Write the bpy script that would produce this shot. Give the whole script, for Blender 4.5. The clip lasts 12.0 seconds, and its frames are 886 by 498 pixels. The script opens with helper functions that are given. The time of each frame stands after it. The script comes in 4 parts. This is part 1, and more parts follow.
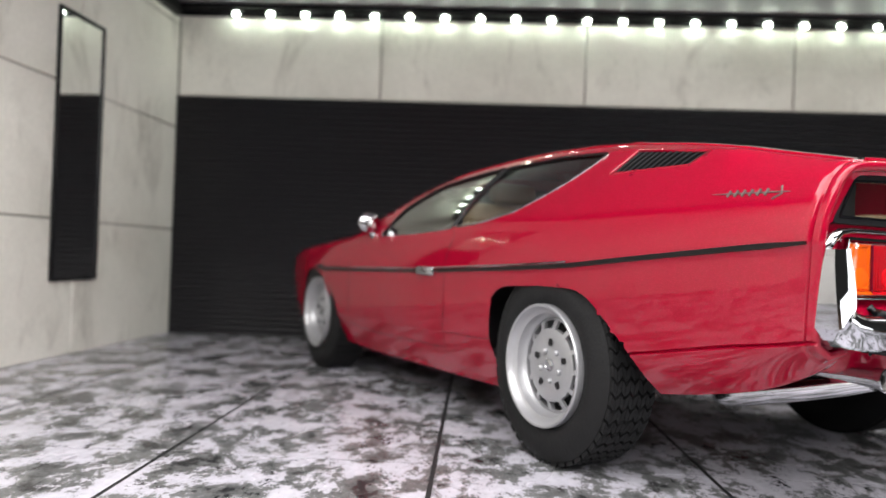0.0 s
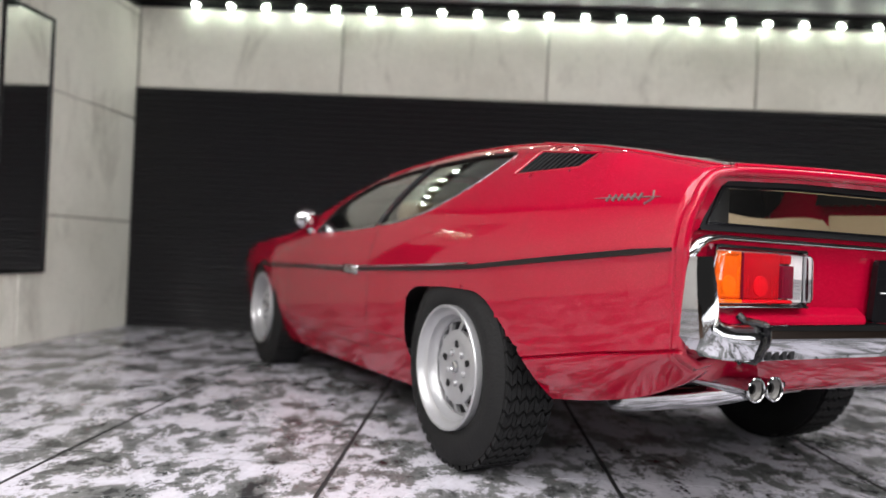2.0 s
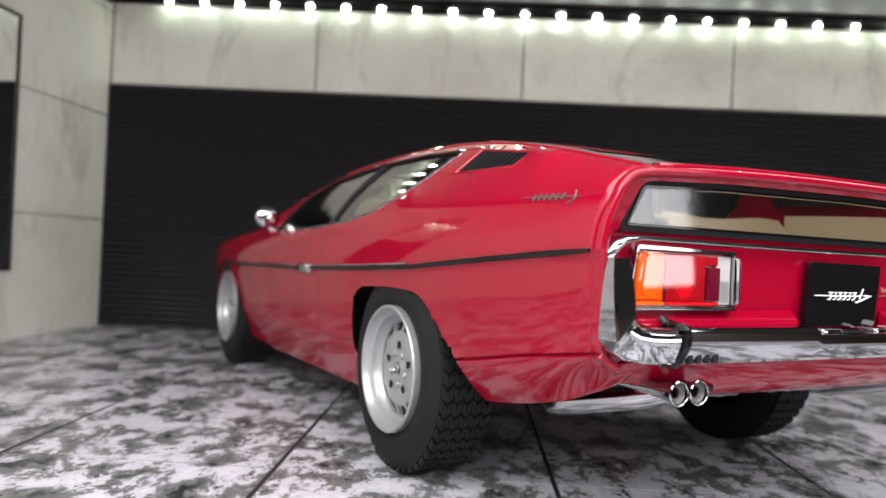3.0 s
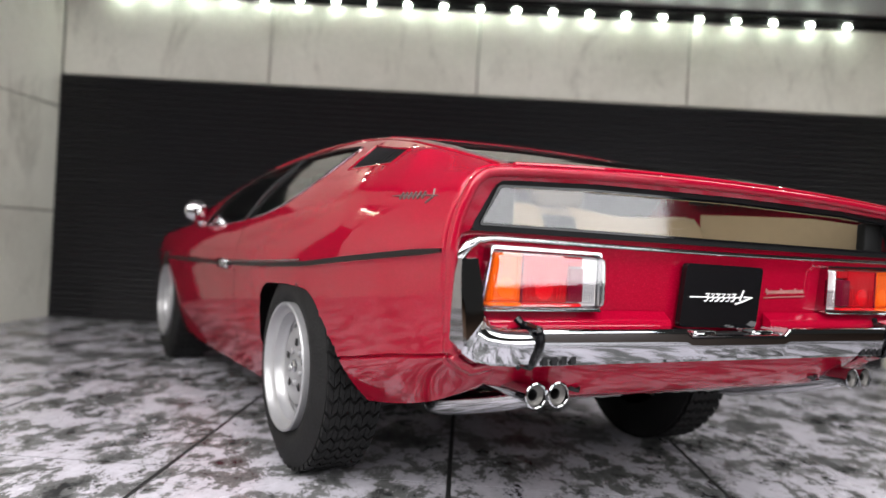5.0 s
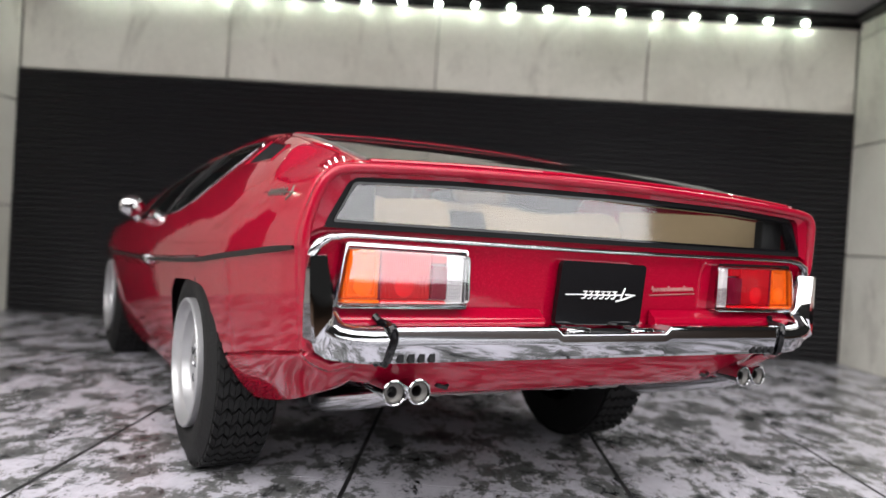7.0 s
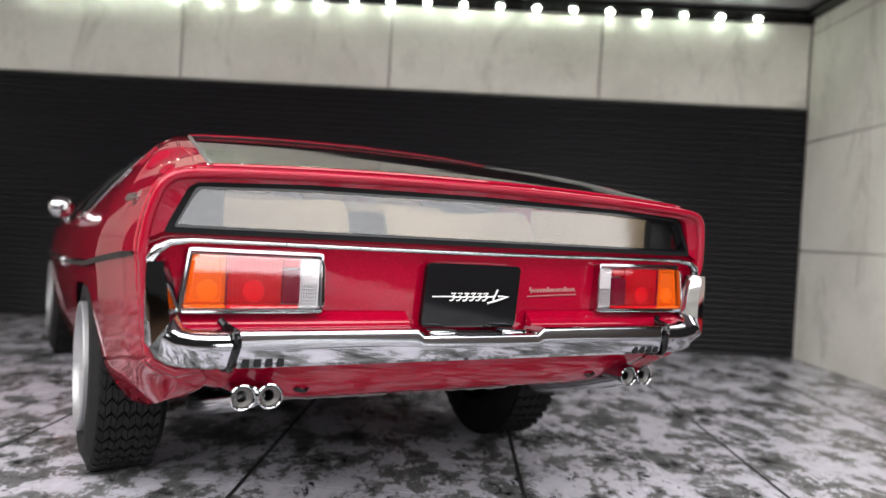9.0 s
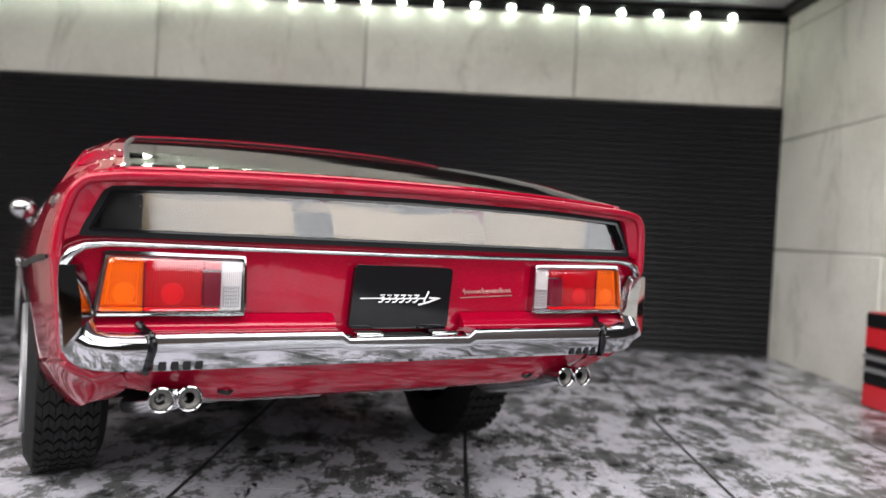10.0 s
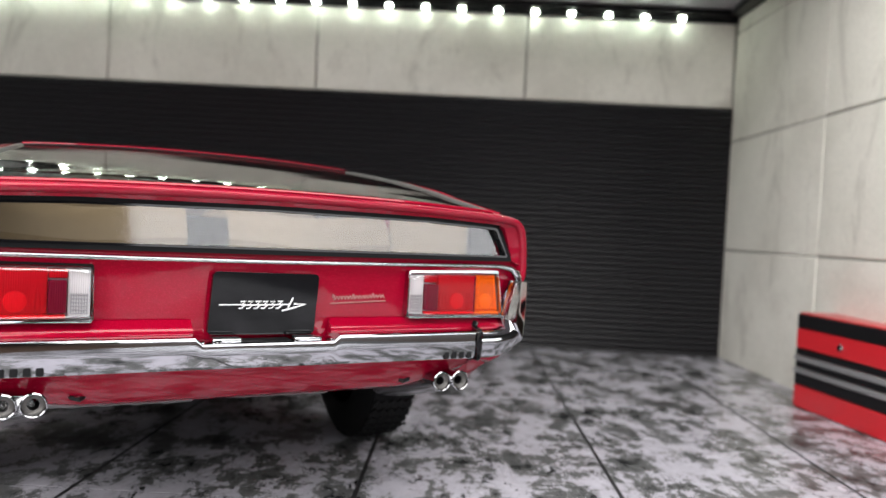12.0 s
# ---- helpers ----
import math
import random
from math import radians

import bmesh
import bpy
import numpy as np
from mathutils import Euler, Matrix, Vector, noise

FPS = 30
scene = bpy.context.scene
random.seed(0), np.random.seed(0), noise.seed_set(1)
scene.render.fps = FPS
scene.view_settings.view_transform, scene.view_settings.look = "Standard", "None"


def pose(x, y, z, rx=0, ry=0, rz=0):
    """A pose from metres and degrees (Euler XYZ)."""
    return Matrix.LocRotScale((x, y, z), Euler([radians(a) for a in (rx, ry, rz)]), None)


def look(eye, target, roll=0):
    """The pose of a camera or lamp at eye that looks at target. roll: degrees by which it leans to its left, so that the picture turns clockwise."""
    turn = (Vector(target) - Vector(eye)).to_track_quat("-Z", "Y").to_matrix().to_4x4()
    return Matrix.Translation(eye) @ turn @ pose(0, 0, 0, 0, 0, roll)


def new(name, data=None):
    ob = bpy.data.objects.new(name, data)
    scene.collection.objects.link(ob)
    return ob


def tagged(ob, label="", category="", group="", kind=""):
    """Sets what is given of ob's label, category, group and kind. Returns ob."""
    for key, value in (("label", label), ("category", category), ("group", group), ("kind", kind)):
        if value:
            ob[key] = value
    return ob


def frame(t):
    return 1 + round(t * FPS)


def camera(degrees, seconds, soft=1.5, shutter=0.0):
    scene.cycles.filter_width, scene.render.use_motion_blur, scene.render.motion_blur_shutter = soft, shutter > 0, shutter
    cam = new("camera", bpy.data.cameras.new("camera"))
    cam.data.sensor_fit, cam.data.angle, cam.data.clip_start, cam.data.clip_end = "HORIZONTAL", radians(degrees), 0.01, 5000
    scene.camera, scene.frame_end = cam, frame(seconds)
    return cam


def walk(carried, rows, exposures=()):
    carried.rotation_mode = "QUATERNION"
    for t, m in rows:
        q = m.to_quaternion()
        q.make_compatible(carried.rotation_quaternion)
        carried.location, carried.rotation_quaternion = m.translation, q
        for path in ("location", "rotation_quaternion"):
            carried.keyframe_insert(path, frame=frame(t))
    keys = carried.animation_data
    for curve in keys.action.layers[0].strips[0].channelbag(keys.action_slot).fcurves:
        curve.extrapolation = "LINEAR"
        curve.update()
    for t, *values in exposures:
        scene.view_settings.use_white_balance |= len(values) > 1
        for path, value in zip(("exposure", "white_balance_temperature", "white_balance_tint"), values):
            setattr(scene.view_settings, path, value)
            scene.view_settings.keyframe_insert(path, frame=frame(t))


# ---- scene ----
cam = camera(59.5, 12.0)
U = 1 / 18  # the place is a tabletop garage at 1:18; lengths below are in scale metres
PATH = [
    (0, (0.266, 0.234, 0.733), (0.181, 2.232, 0.755), 2.0),
    (0.5, (0.368, 0.244, 0.756), (0.283, 2.242, 0.773), 2.2),
    (1, (0.438, 0.252, 0.758), (0.355, 2.25, 0.772), 2.3),
    (1.5, (0.515, 0.265, 0.769), (0.43, 2.263, 0.778), 2.4),
    (2, (0.595, 0.282, 0.772), (0.515, 2.281, 0.776), 2.6),
    (2.5, (0.691, 0.3, 0.784), (0.616, 2.299, 0.785), 2.7),
    (3, (0.787, 0.327, 0.786), (0.714, 2.325, 0.786), 2.8),
    (5, (1.114, 0.364, 0.817), (1.061, 2.363, 0.801), 3.3),
    (5.5, (1.187, 0.36, 0.825), (1.134, 2.359, 0.806), 3.4),
    (6, (1.271, 0.362, 0.821), (1.217, 2.361, 0.799), 3.5),
    (6.5, (1.359, 0.372, 0.827), (1.308, 2.371, 0.802), 3.6),
    (7, (1.447, 0.376, 0.842), (1.4, 2.375, 0.813), 3.5),
    (9, (1.806, 0.388, 0.882), (1.765, 2.387, 0.842), 3.1),
    (9.5, (1.896, 0.389, 0.898), (1.855, 2.388, 0.854), 3.0),
    (10, (2.0, 0.389, 0.903), (1.962, 2.388, 0.858), 3.0),
    (10.5, (2.103, 0.386, 0.916), (2.067, 2.385, 0.87), 3.0),
    (11, (2.194, 0.387, 0.926), (2.161, 2.386, 0.878), 3.0),
    (11.5, (2.283, 0.383, 0.938), (2.251, 2.382, 0.89), 2.9),
    (12, (2.386, 0.38, 0.947), (2.353, 2.379, 0.897), 2.9),
]
cam.data.dof.use_dof, cam.data.dof.focus_distance, cam.data.dof.aperture_fstop = True, 2.15 * U, 26.0
walk(cam, [(t, look(Vector(eye) * U, Vector(target) * U, roll)) for t, eye, target, roll in PATH], exposures=[(0.0, 0.20), (3.0, 0.17), (5.5, 0.08), (9.0, -0.02), (12.0, -0.07)])

# ---- light ----
world = bpy.data.worlds.new("room_light")
scene.world = world
world.use_nodes = True
world.node_tree.nodes["Background"].inputs[0].default_value = (1.0, 0.98, 0.95, 1)
world.node_tree.nodes["Background"].inputs[1].default_value = 0.03


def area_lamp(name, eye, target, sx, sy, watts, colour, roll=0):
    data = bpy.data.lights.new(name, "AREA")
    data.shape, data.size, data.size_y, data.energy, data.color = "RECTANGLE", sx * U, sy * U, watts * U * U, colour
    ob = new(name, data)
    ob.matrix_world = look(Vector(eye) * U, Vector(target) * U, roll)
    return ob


# fill light added over the open front, without a fixture, for floor and walls
area_lamp("overhead_fill", (1.2, 1.2, 2.82), (1.2, 1.2, 0.0), 6.6, 1.6, 230, (1.0, 0.98, 0.97))
# unseen fill light added under the ceiling to lift the right wall
area_lamp("right_wall_fill", (3.4, 4.2, 2.82), (3.4, 4.2, 0.0), 1.9, 1.2, 28, (1.0, 0.985, 0.96))
# broad unseen fill light added beyond the open front to brighten flank and walls
area_lamp("front_fill", (-1.0, -3.8, 4.2), (0.0, 3.4, 0.8), 13.0, 3.4, 800, (1.0, 0.98, 0.97))
# daylight from the window of the room in which the model garage stands
area_lamp("room_window", (13.2, -5.3, 1.42), (1.7, 2.7, 1.0), 9.6, 3.1, 420, (0.97, 0.97, 1.0), 5)


# ---- materials ----
def material(name):
    m = bpy.data.materials.new(name)
    m.use_nodes = True
    return m, m.node_tree.nodes, m.node_tree.links, m.node_tree.nodes["Principled BSDF"]


def plain(name, colour, rough=0.5, metal=0.0, coat=0.0, spec=0.5, wear=0.12, grain=60.0, bump=0.0):
    """A surface with small changes of tone and gloss."""
    m, n, l, b = material(name)
    b.inputs["Metallic"].default_value = metal
    b.inputs["Coat Weight"].default_value = coat
    b.inputs["Coat Roughness"].default_value = 0.03
    b.inputs["Specular IOR Level"].default_value = spec
    pos = scaled_position(n, l)
    nz = noise_node(n, l, pos, grain, 4)
    mix = n.new("ShaderNodeMix")
    mix.data_type = "RGBA"
    mix.inputs["A"].default_value = (*[c * (1 - wear) for c in colour], 1)
    mix.inputs["B"].default_value = (*[min(1, c * (1 + wear)) for c in colour], 1)
    l.new(nz.outputs["Fac"], mix.inputs["Factor"])
    l.new(mix.outputs["Result"], b.inputs["Base Color"])
    r = n.new("ShaderNodeMapRange")
    r.inputs["To Min"].default_value, r.inputs["To Max"].default_value = rough * 0.85, min(1, rough * 1.15)
    l.new(noise_node(n, l, pos, 7.0, 3).outputs["Fac"], r.inputs["Value"])
    l.new(r.outputs["Result"], b.inputs["Roughness"])
    if bump:
        bp = n.new("ShaderNodeBump")
        bp.inputs["Strength"].default_value, bp.inputs["Distance"].default_value = bump, 0.01 * U
        l.new(nz.outputs["Fac"], bp.inputs["Height"])
        l.new(bp.outputs["Normal"], b.inputs["Normal"])
    return m


def scaled_position(n, l, stretch=(1, 1, 1)):
    """World position in scale metres."""
    g = n.new("ShaderNodeNewGeometry")
    v = n.new("ShaderNodeVectorMath")
    v.operation = "MULTIPLY"
    v.inputs[1].default_value = [18 * s for s in stretch]
    l.new(g.outputs["Position"], v.inputs[0])
    return v.outputs[0]


def noise_node(n, l, vector, scale, detail=4, rough=0.55, distort=0.0):
    t = n.new("ShaderNodeTexNoise")
    t.inputs["Scale"].default_value, t.inputs["Detail"].default_value = scale, detail
    t.inputs["Roughness"].default_value, t.inputs["Distortion"].default_value = rough, distort
    l.new(vector, t.inputs["Vector"])
    return t


def ramp(n, l, fac, stops, mode="LINEAR"):
    r = n.new("ShaderNodeValToRGB")
    r.color_ramp.interpolation = mode
    e = r.color_ramp.elements
    while len(e) < len(stops):
        e.new(0.5)
    for k, (p, c) in zip(e, stops):
        k.position, k.color = p, (*c, 1) if len(c) == 3 else c
    l.new(fac, r.inputs["Fac"])
    return r.outputs["Color"]


def mix_colour(n, l, fac, a, b, blend="MIX"):
    m = n.new("ShaderNodeMix")
    m.data_type, m.blend_type = "RGBA", blend
    for key, v in (("Factor", fac), ("A", a), ("B", b)):
        if hasattr(v, "is_output"):
            l.new(v, m.inputs[key])
        else:
            m.inputs[key].default_value = v if key == "Factor" else (*v, 1)
    return m.outputs["Result"]


def floor_material():
    m, n, l, b = material("printed_marble")
    pos = scaled_position(n, l, (1.0, 0.62, 1))
    big = noise_node(n, l, pos, 5.2, 12, 0.77, 0.1).outputs["Fac"]
    zones = ramp(n, l, big, [(0.400, (0.020, 0.021, 0.023)), (0.417, (0.105, 0.108, 0.110)), (0.497, (0.185, 0.188, 0.190)), (0.505, (0.51, 0.497, 0.56)), (0.62, (0.63, 0.617, 0.69))])
    fleck = ramp(n, l, noise_node(n, l, pos, 9.5, 10, 0.78, 0.1).outputs["Fac"], [(0.40, (1, 1, 1)), (0.415, (0, 0, 0))])
    col = mix_colour(n, l, fleck, zones, (0.032, 0.033, 0.035))
    pale = ramp(n, l, noise_node(n, l, pos, 6.0, 10, 0.76, 0.1).outputs["Fac"], [(0.60, (0, 0, 0)), (0.615, (1, 1, 1))])
    col = mix_colour(n, l, pale, col, (0.60, 0.585, 0.64))
    l.new(col, b.inputs["Base Color"])
    r = ramp(n, l, noise_node(n, l, pos, 2.0, 4).outputs["Fac"], [(0.3, (0.22, 0.22, 0.22)), (0.7, (0.34, 0.34, 0.34))])
    l.new(r, b.inputs["Roughness"])
    b.inputs["Specular IOR Level"].default_value = 0.5
    return m


def concrete_material():
    m, n, l, b = material("printed_concrete")
    pos = scaled_position(n, l)
    tall = scaled_position(n, l, (1, 1, 0.35))
    cloud = noise_node(n, l, pos, 1.1, 5, 0.6, 0.3)
    base = ramp(n, l, cloud.outputs["Fac"], [(0.3, (0.68, 0.665, 0.60)), (0.5, (0.80, 0.785, 0.72)), (0.7, (0.86, 0.845, 0.78))])
    stain = ramp(n, l, noise_node(n, l, tall, 2.6, 7, 0.7, 0.6).outputs["Fac"], [(0.53, (0, 0, 0)), (0.70, (0.70, 0.70, 0.70))])
    col = mix_colour(n, l, stain, base, (0.42, 0.40, 0.35))
    fine = ramp(n, l, noise_node(n, l, pos, 40, 4, 0.7).outputs["Fac"], [(0.3, (0.93, 0.93, 0.93)), (0.7, (1.05, 1.05, 1.05))])
    col = mix_colour(n, l, 1.0, col, fine, "MULTIPLY")
    info = n.new("ShaderNodeObjectInfo")
    vary = ramp(n, l, info.outputs["Random"], [(0.0, (0.95, 0.95, 0.94)), (1.0, (1.03, 1.03, 1.03))])
    l.new(mix_colour(n, l, 1.0, col, vary, "MULTIPLY"), b.inputs["Base Color"])
    b.inputs["Roughness"].default_value = 0.62
    b.inputs["Specular IOR Level"].default_value = 0.3
    bp = n.new("ShaderNodeBump")
    bp.inputs["Strength"].default_value, bp.inputs["Distance"].default_value = 0.15, 0.01 * U
    l.new(noise_node(n, l, pos, 30, 5).outputs["Fac"], bp.inputs["Height"])
    l.new(bp.outputs["Normal"], b.inputs["Normal"])
    return m


def car_paint():
    m, n, l, b = material("red_metallic_paint")
    pos = scaled_position(n, l)
    fl = noise_node(n, l, pos, 420, 2, 0.5)
    col = ramp(n, l, fl.outputs["Fac"], [(0.3, (0.25, 0.0005, 0.013)), (0.58, (0.315, 0.0009, 0.020)), (0.70, (0.47, 0.012, 0.044))])
    l.new(col, b.inputs["Base Color"])
    b.inputs["Metallic"].default_value = 0.12
    b.inputs["Specular IOR Level"].default_value = 0.0
    b.inputs["Roughness"].default_value = 0.42
    b.inputs["Coat Weight"].default_value = 1.0
    b.inputs["Coat IOR"].default_value = 1.52
    b.inputs["Coat Roughness"].default_value = 0.012
    bp = n.new("ShaderNodeBump")
    bp.inputs["Strength"].default_value, bp.inputs["Distance"].default_value = 0.05, 0.004 * U
    l.new(noise_node(n, l, pos, 22, 2).outputs["Fac"], bp.inputs["Height"])
    l.new(bp.outputs["Normal"], b.inputs["Coat Normal"])
    return m


def glass(name, tint, gloss=0.03, ior=2.1):
    """Thin clear sheet: lets light straight through, mirrors by angle."""
    m, n, l, b = material(name)
    n.remove(b)
    out = n["Material Output"]
    tr, gl, mx = n.new("ShaderNodeBsdfTransparent"), n.new("ShaderNodeBsdfGlossy"), n.new("ShaderNodeMixShader")
    tr.inputs["Color"].default_value = (*tint, 1)
    gl.inputs["Roughness"].default_value = gloss
    fr = n.new("ShaderNodeFresnel")
    fr.inputs["IOR"].default_value = ior
    # a sheet mirrors at both its faces
    twice, total = n.new("ShaderNodeMath"), n.new("ShaderNodeMath")
    twice.operation, total.operation = "ADD", "DIVIDE"
    twice.inputs[1].default_value = 1.0
    double = n.new("ShaderNodeMath")
    double.operation, double.inputs[1].default_value = "MULTIPLY", 2.0
    l.new(fr.outputs[0], twice.inputs[0]), l.new(fr.outputs[0], double.inputs[0])
    l.new(double.outputs[0], total.inputs[0]), l.new(twice.outputs[0], total.inputs[1])
    l.new(total.outputs[0], mx.inputs[0]), l.new(tr.outputs[0], mx.inputs[1]), l.new(gl.outputs[0], mx.inputs[2])
    l.new(mx.outputs[0], out.inputs["Surface"])
    return m


def lens_material(name, colour):
    m, n, l, b = material(name)
    b.inputs["Base Color"].default_value = (*colour, 1)
    b.inputs["Roughness"].default_value = 0.3
    b.inputs["Specular IOR Level"].default_value = 0.08
    b.inputs["Coat Weight"].default_value = 0.0
    wave = n.new("ShaderNodeTexWave")
    wave.inputs["Scale"].default_value = 70
    l.new(scaled_position(n, l), wave.inputs["Vector"])
    bp = n.new("ShaderNodeBump")
    bp.inputs["Strength"].default_value, bp.inputs["Distance"].default_value = 0.35, 0.004 * U
    l.new(wave.outputs["Fac"], bp.inputs["Height"])
    l.new(bp.outputs["Normal"], b.inputs["Normal"])
    return m


def glow(name, colour, strength):
    m, n, l, b = material(name)
    b.inputs["Base Color"].default_value = (0.9, 0.9, 0.85, 1)
    b.inputs["Emission Color"].default_value = (*colour, 1)
    b.inputs["Emission Strength"].default_value = strength
    return m


def wood_material():
    m, n, l, b = material("table_wood")
    pos = scaled_position(n, l, (0.12, 1.6, 1.6))
    grain = noise_node(n, l, pos, 3.0, 8, 0.65, 0.6)
    col = ramp(n, l, grain.outputs["Fac"], [(0.3, (0.045, 0.024, 0.014)), (0.55, (0.085, 0.047, 0.027)), (0.75, (0.12, 0.070, 0.040))])
    l.new(col, b.inputs["Base Color"])
    b.inputs["Roughness"].default_value = 0.75
    b.inputs["Specular IOR Level"].default_value = 0.15
    bp = n.new("ShaderNodeBump")
    bp.inputs["Strength"].default_value, bp.inputs["Distance"].default_value = 0.2, 0.01 * U
    l.new(grain.outputs["Fac"], bp.inputs["Height"])
    l.new(bp.outputs["Normal"], b.inputs["Normal"])
    return m


TABLE_WOOD = wood_material()
FLOOR, CONCRETE, PAINT = floor_material(), concrete_material(), car_paint()
JOINT = plain("joint_grey", (0.40, 0.39, 0.36), 0.8)
FLOOR_JOINT = plain("floor_joint_black", (0.02, 0.02, 0.022), 0.6)
SHUTTER = plain("charcoal_shutter", (0.0120, 0.0117, 0.0140), 0.34, spec=0.46, grain=25, wear=0.25)
BLACK = plain("black_plastic", (0.007, 0.007, 0.008), 0.45, spec=0.25)
FRAME_BLACK = plain("satin_black", (0.005, 0.005, 0.006), 0.42, spec=0.14)
SEAL = plain("grey_seal", (0.10, 0.10, 0.095), 0.35)
GLOSS_BLACK = plain("gloss_black", (0.005, 0.005, 0.006), 0.06, spec=0.35)
STRIP = plain("strip_black", (0.007, 0.007, 0.007), 0.4, spec=0.2)
RUBBER = plain("tyre_rubber", (0.0085, 0.0085, 0.009), 0.68, spec=0.25, bump=0.3, grain=90)
CHROME = plain("chrome", (0.47, 0.475, 0.49), 0.05, metal=1.0, wear=0.03)
SILVER = plain("wheel_silver", (0.40, 0.40, 0.415), 0.38, metal=0.55, wear=0.06, coat=0.1)
ALUMINIUM = plain("silencer_alloy", (0.30, 0.295, 0.29), 0.45, metal=0.8, wear=0.1, grain=30)
PIPE = plain("bright_pipe", (0.66, 0.66, 0.68), 0.17, metal=1.0, wear=0.12, grain=40)
PIPE_MOUTH = plain("pipe_mouth", (0.11, 0.105, 0.10), 0.40, metal=0.5, wear=0.15)
MIRROR = plain("mirror_glass", (0.88, 0.89, 0.88), 0.015, metal=1.0, wear=0.01)
CEILING = plain("ceiling_panel", (0.34, 0.335, 0.36), 0.6, grain=12, wear=0.08)
TAN = plain("tan_leather", (0.27, 0.205, 0.125), 0.55, grain=40, wear=0.15)
CREAM = plain("cream_lining", (0.23, 0.205, 0.17), 0.6, grain=30)
BOX_RED = plain("red_tool_paint", (0.62, 0.018, 0.028), 0.35, coat=0.3)
BOX_GREY = plain("brushed_grey", (0.42, 0.42, 0.43), 0.35, metal=0.6)
DULL = plain("dull_badge_metal", (0.13, 0.11, 0.10), 0.5, metal=0.5)
BADGE = plain("rose_badge_metal", (0.42, 0.20, 0.19), 0.4, metal=0.6)
WHITE_PRINT = plain("white_print", (0.75, 0.75, 0.76), 0.4)
GLASS = glass("window_glass", (0.86, 0.87, 0.85), 0.05, 2.2)
REAR_PANE = glass("rear_pane", (0.80, 0.81, 0.80), 0.06, 1.60)
LENS_CLEAR = glass("clear_lens", (0.97, 0.97, 0.97), 0.02, 1.75)
LENS_WHITE = lens_material("frosted_lens", (0.70, 0.68, 0.70))
AMBER, RED_LENS, DARK_RED = lens_material("amber_lens", (0.74, 0.115, 0.002)), lens_material("red_lens", (0.44, 0.0015, 0.010)), lens_material("dark_red_lens", (0.15, 0.0, 0.018))
BRIGHT_RED = lens_material("bright_red_lens", (0.68, 0.003, 0.013))
BRIGHT_AMBER = lens_material("bright_amber_lens", (0.92, 0.16, 0.003))
LED_GLOW = glow("led_glow", (0.84, 1.0, 0.82), 60.0)


# ---- building helpers: lengths in scale metres ----
def part(name, bm, mat, parent=None, label="", smooth=38, matrix=None):
    for v in bm.verts:
        v.co *= U
    bm.normal_update()
    for e in bm.edges:
        if len(e.link_faces) == 2 and e.calc_face_angle(0) > radians(smooth):
            e.smooth = False
    for f in bm.faces:
        f.smooth = True
    me = bpy.data.meshes.new(name)
    bm.to_mesh(me)
    bm.free()
    me.materials.append(mat)
    ob = new(name, me)
    ob.parent = parent
    if matrix is not None:
        ob.matrix_basis = matrix
    return tagged(ob, label)


def placed(x, y, z, rz=0):
    return pose(x * U, y * U, z * U, 0, 0, rz)


def empty(name, matrix, label, category, group="", kind=""):
    ob = new(name)
    ob.empty_display_size = 0.01
    ob.matrix_basis = matrix
    return tagged(ob, label, category, group, kind)


def box(bm, lo, hi, bevel=0.0, segments=2):
    r = bmesh.ops.create_cube(bm, size=1)
    vs = r["verts"]
    for v in vs:
        v.co = Vector([(lo[k] + hi[k]) / 2 + v.co[k] * (hi[k] - lo[k]) for k in range(3)])
    if bevel:
        es = list({e for v in vs for e in v.link_edges})
        bmesh.ops.bevel(bm, geom=es, offset=bevel, segments=segments, affect="EDGES", profile=0.5)
    return bm


def boxed(lo, hi, bevel=0.0, segments=2):
    return box(bmesh.new(), lo, hi, bevel, segments)


def loft(bm, rings, closed=True, caps=True):
    """Skin over rings of equal length."""
    vs = [[bm.verts.new(p) for p in ring] for ring in rings]
    k = len(vs[0])
    for a, b in zip(vs, vs[1:]):
        for i in range(k if closed else k - 1):
            j = (i + 1) % k
            bm.faces.new((a[i], a[j], b[j], b[i]))
    if caps and closed:
        bm.faces.new(vs[0][::-1]), bm.faces.new(vs[-1])
    return bm


def tube(bm, pts, r, seg=8, caps=True, flat=1.0):
    """A round bar along points."""
    pts = [Vector(p) for p in pts]
    rings, up = [], None
    for i, p in enumerate(pts):
        d = (pts[min(i + 1, len(pts) - 1)] - pts[max(i - 1, 0)]).normalized()
        if up is None:
            up = Vector((0, 0, 1)) if abs(d.z) < 0.9 else Vector((1, 0, 0))
        a = d.cross(up).normalized()
        up = a.cross(d).normalized()
        rr = r[i] if hasattr(r, "__len__") else r
        rings.append([p + (a * math.cos(t) * flat + up * math.sin(t)) * rr for t in (2 * math.pi * k / seg for k in range(seg))])
    return loft(bm, rings, True, caps)


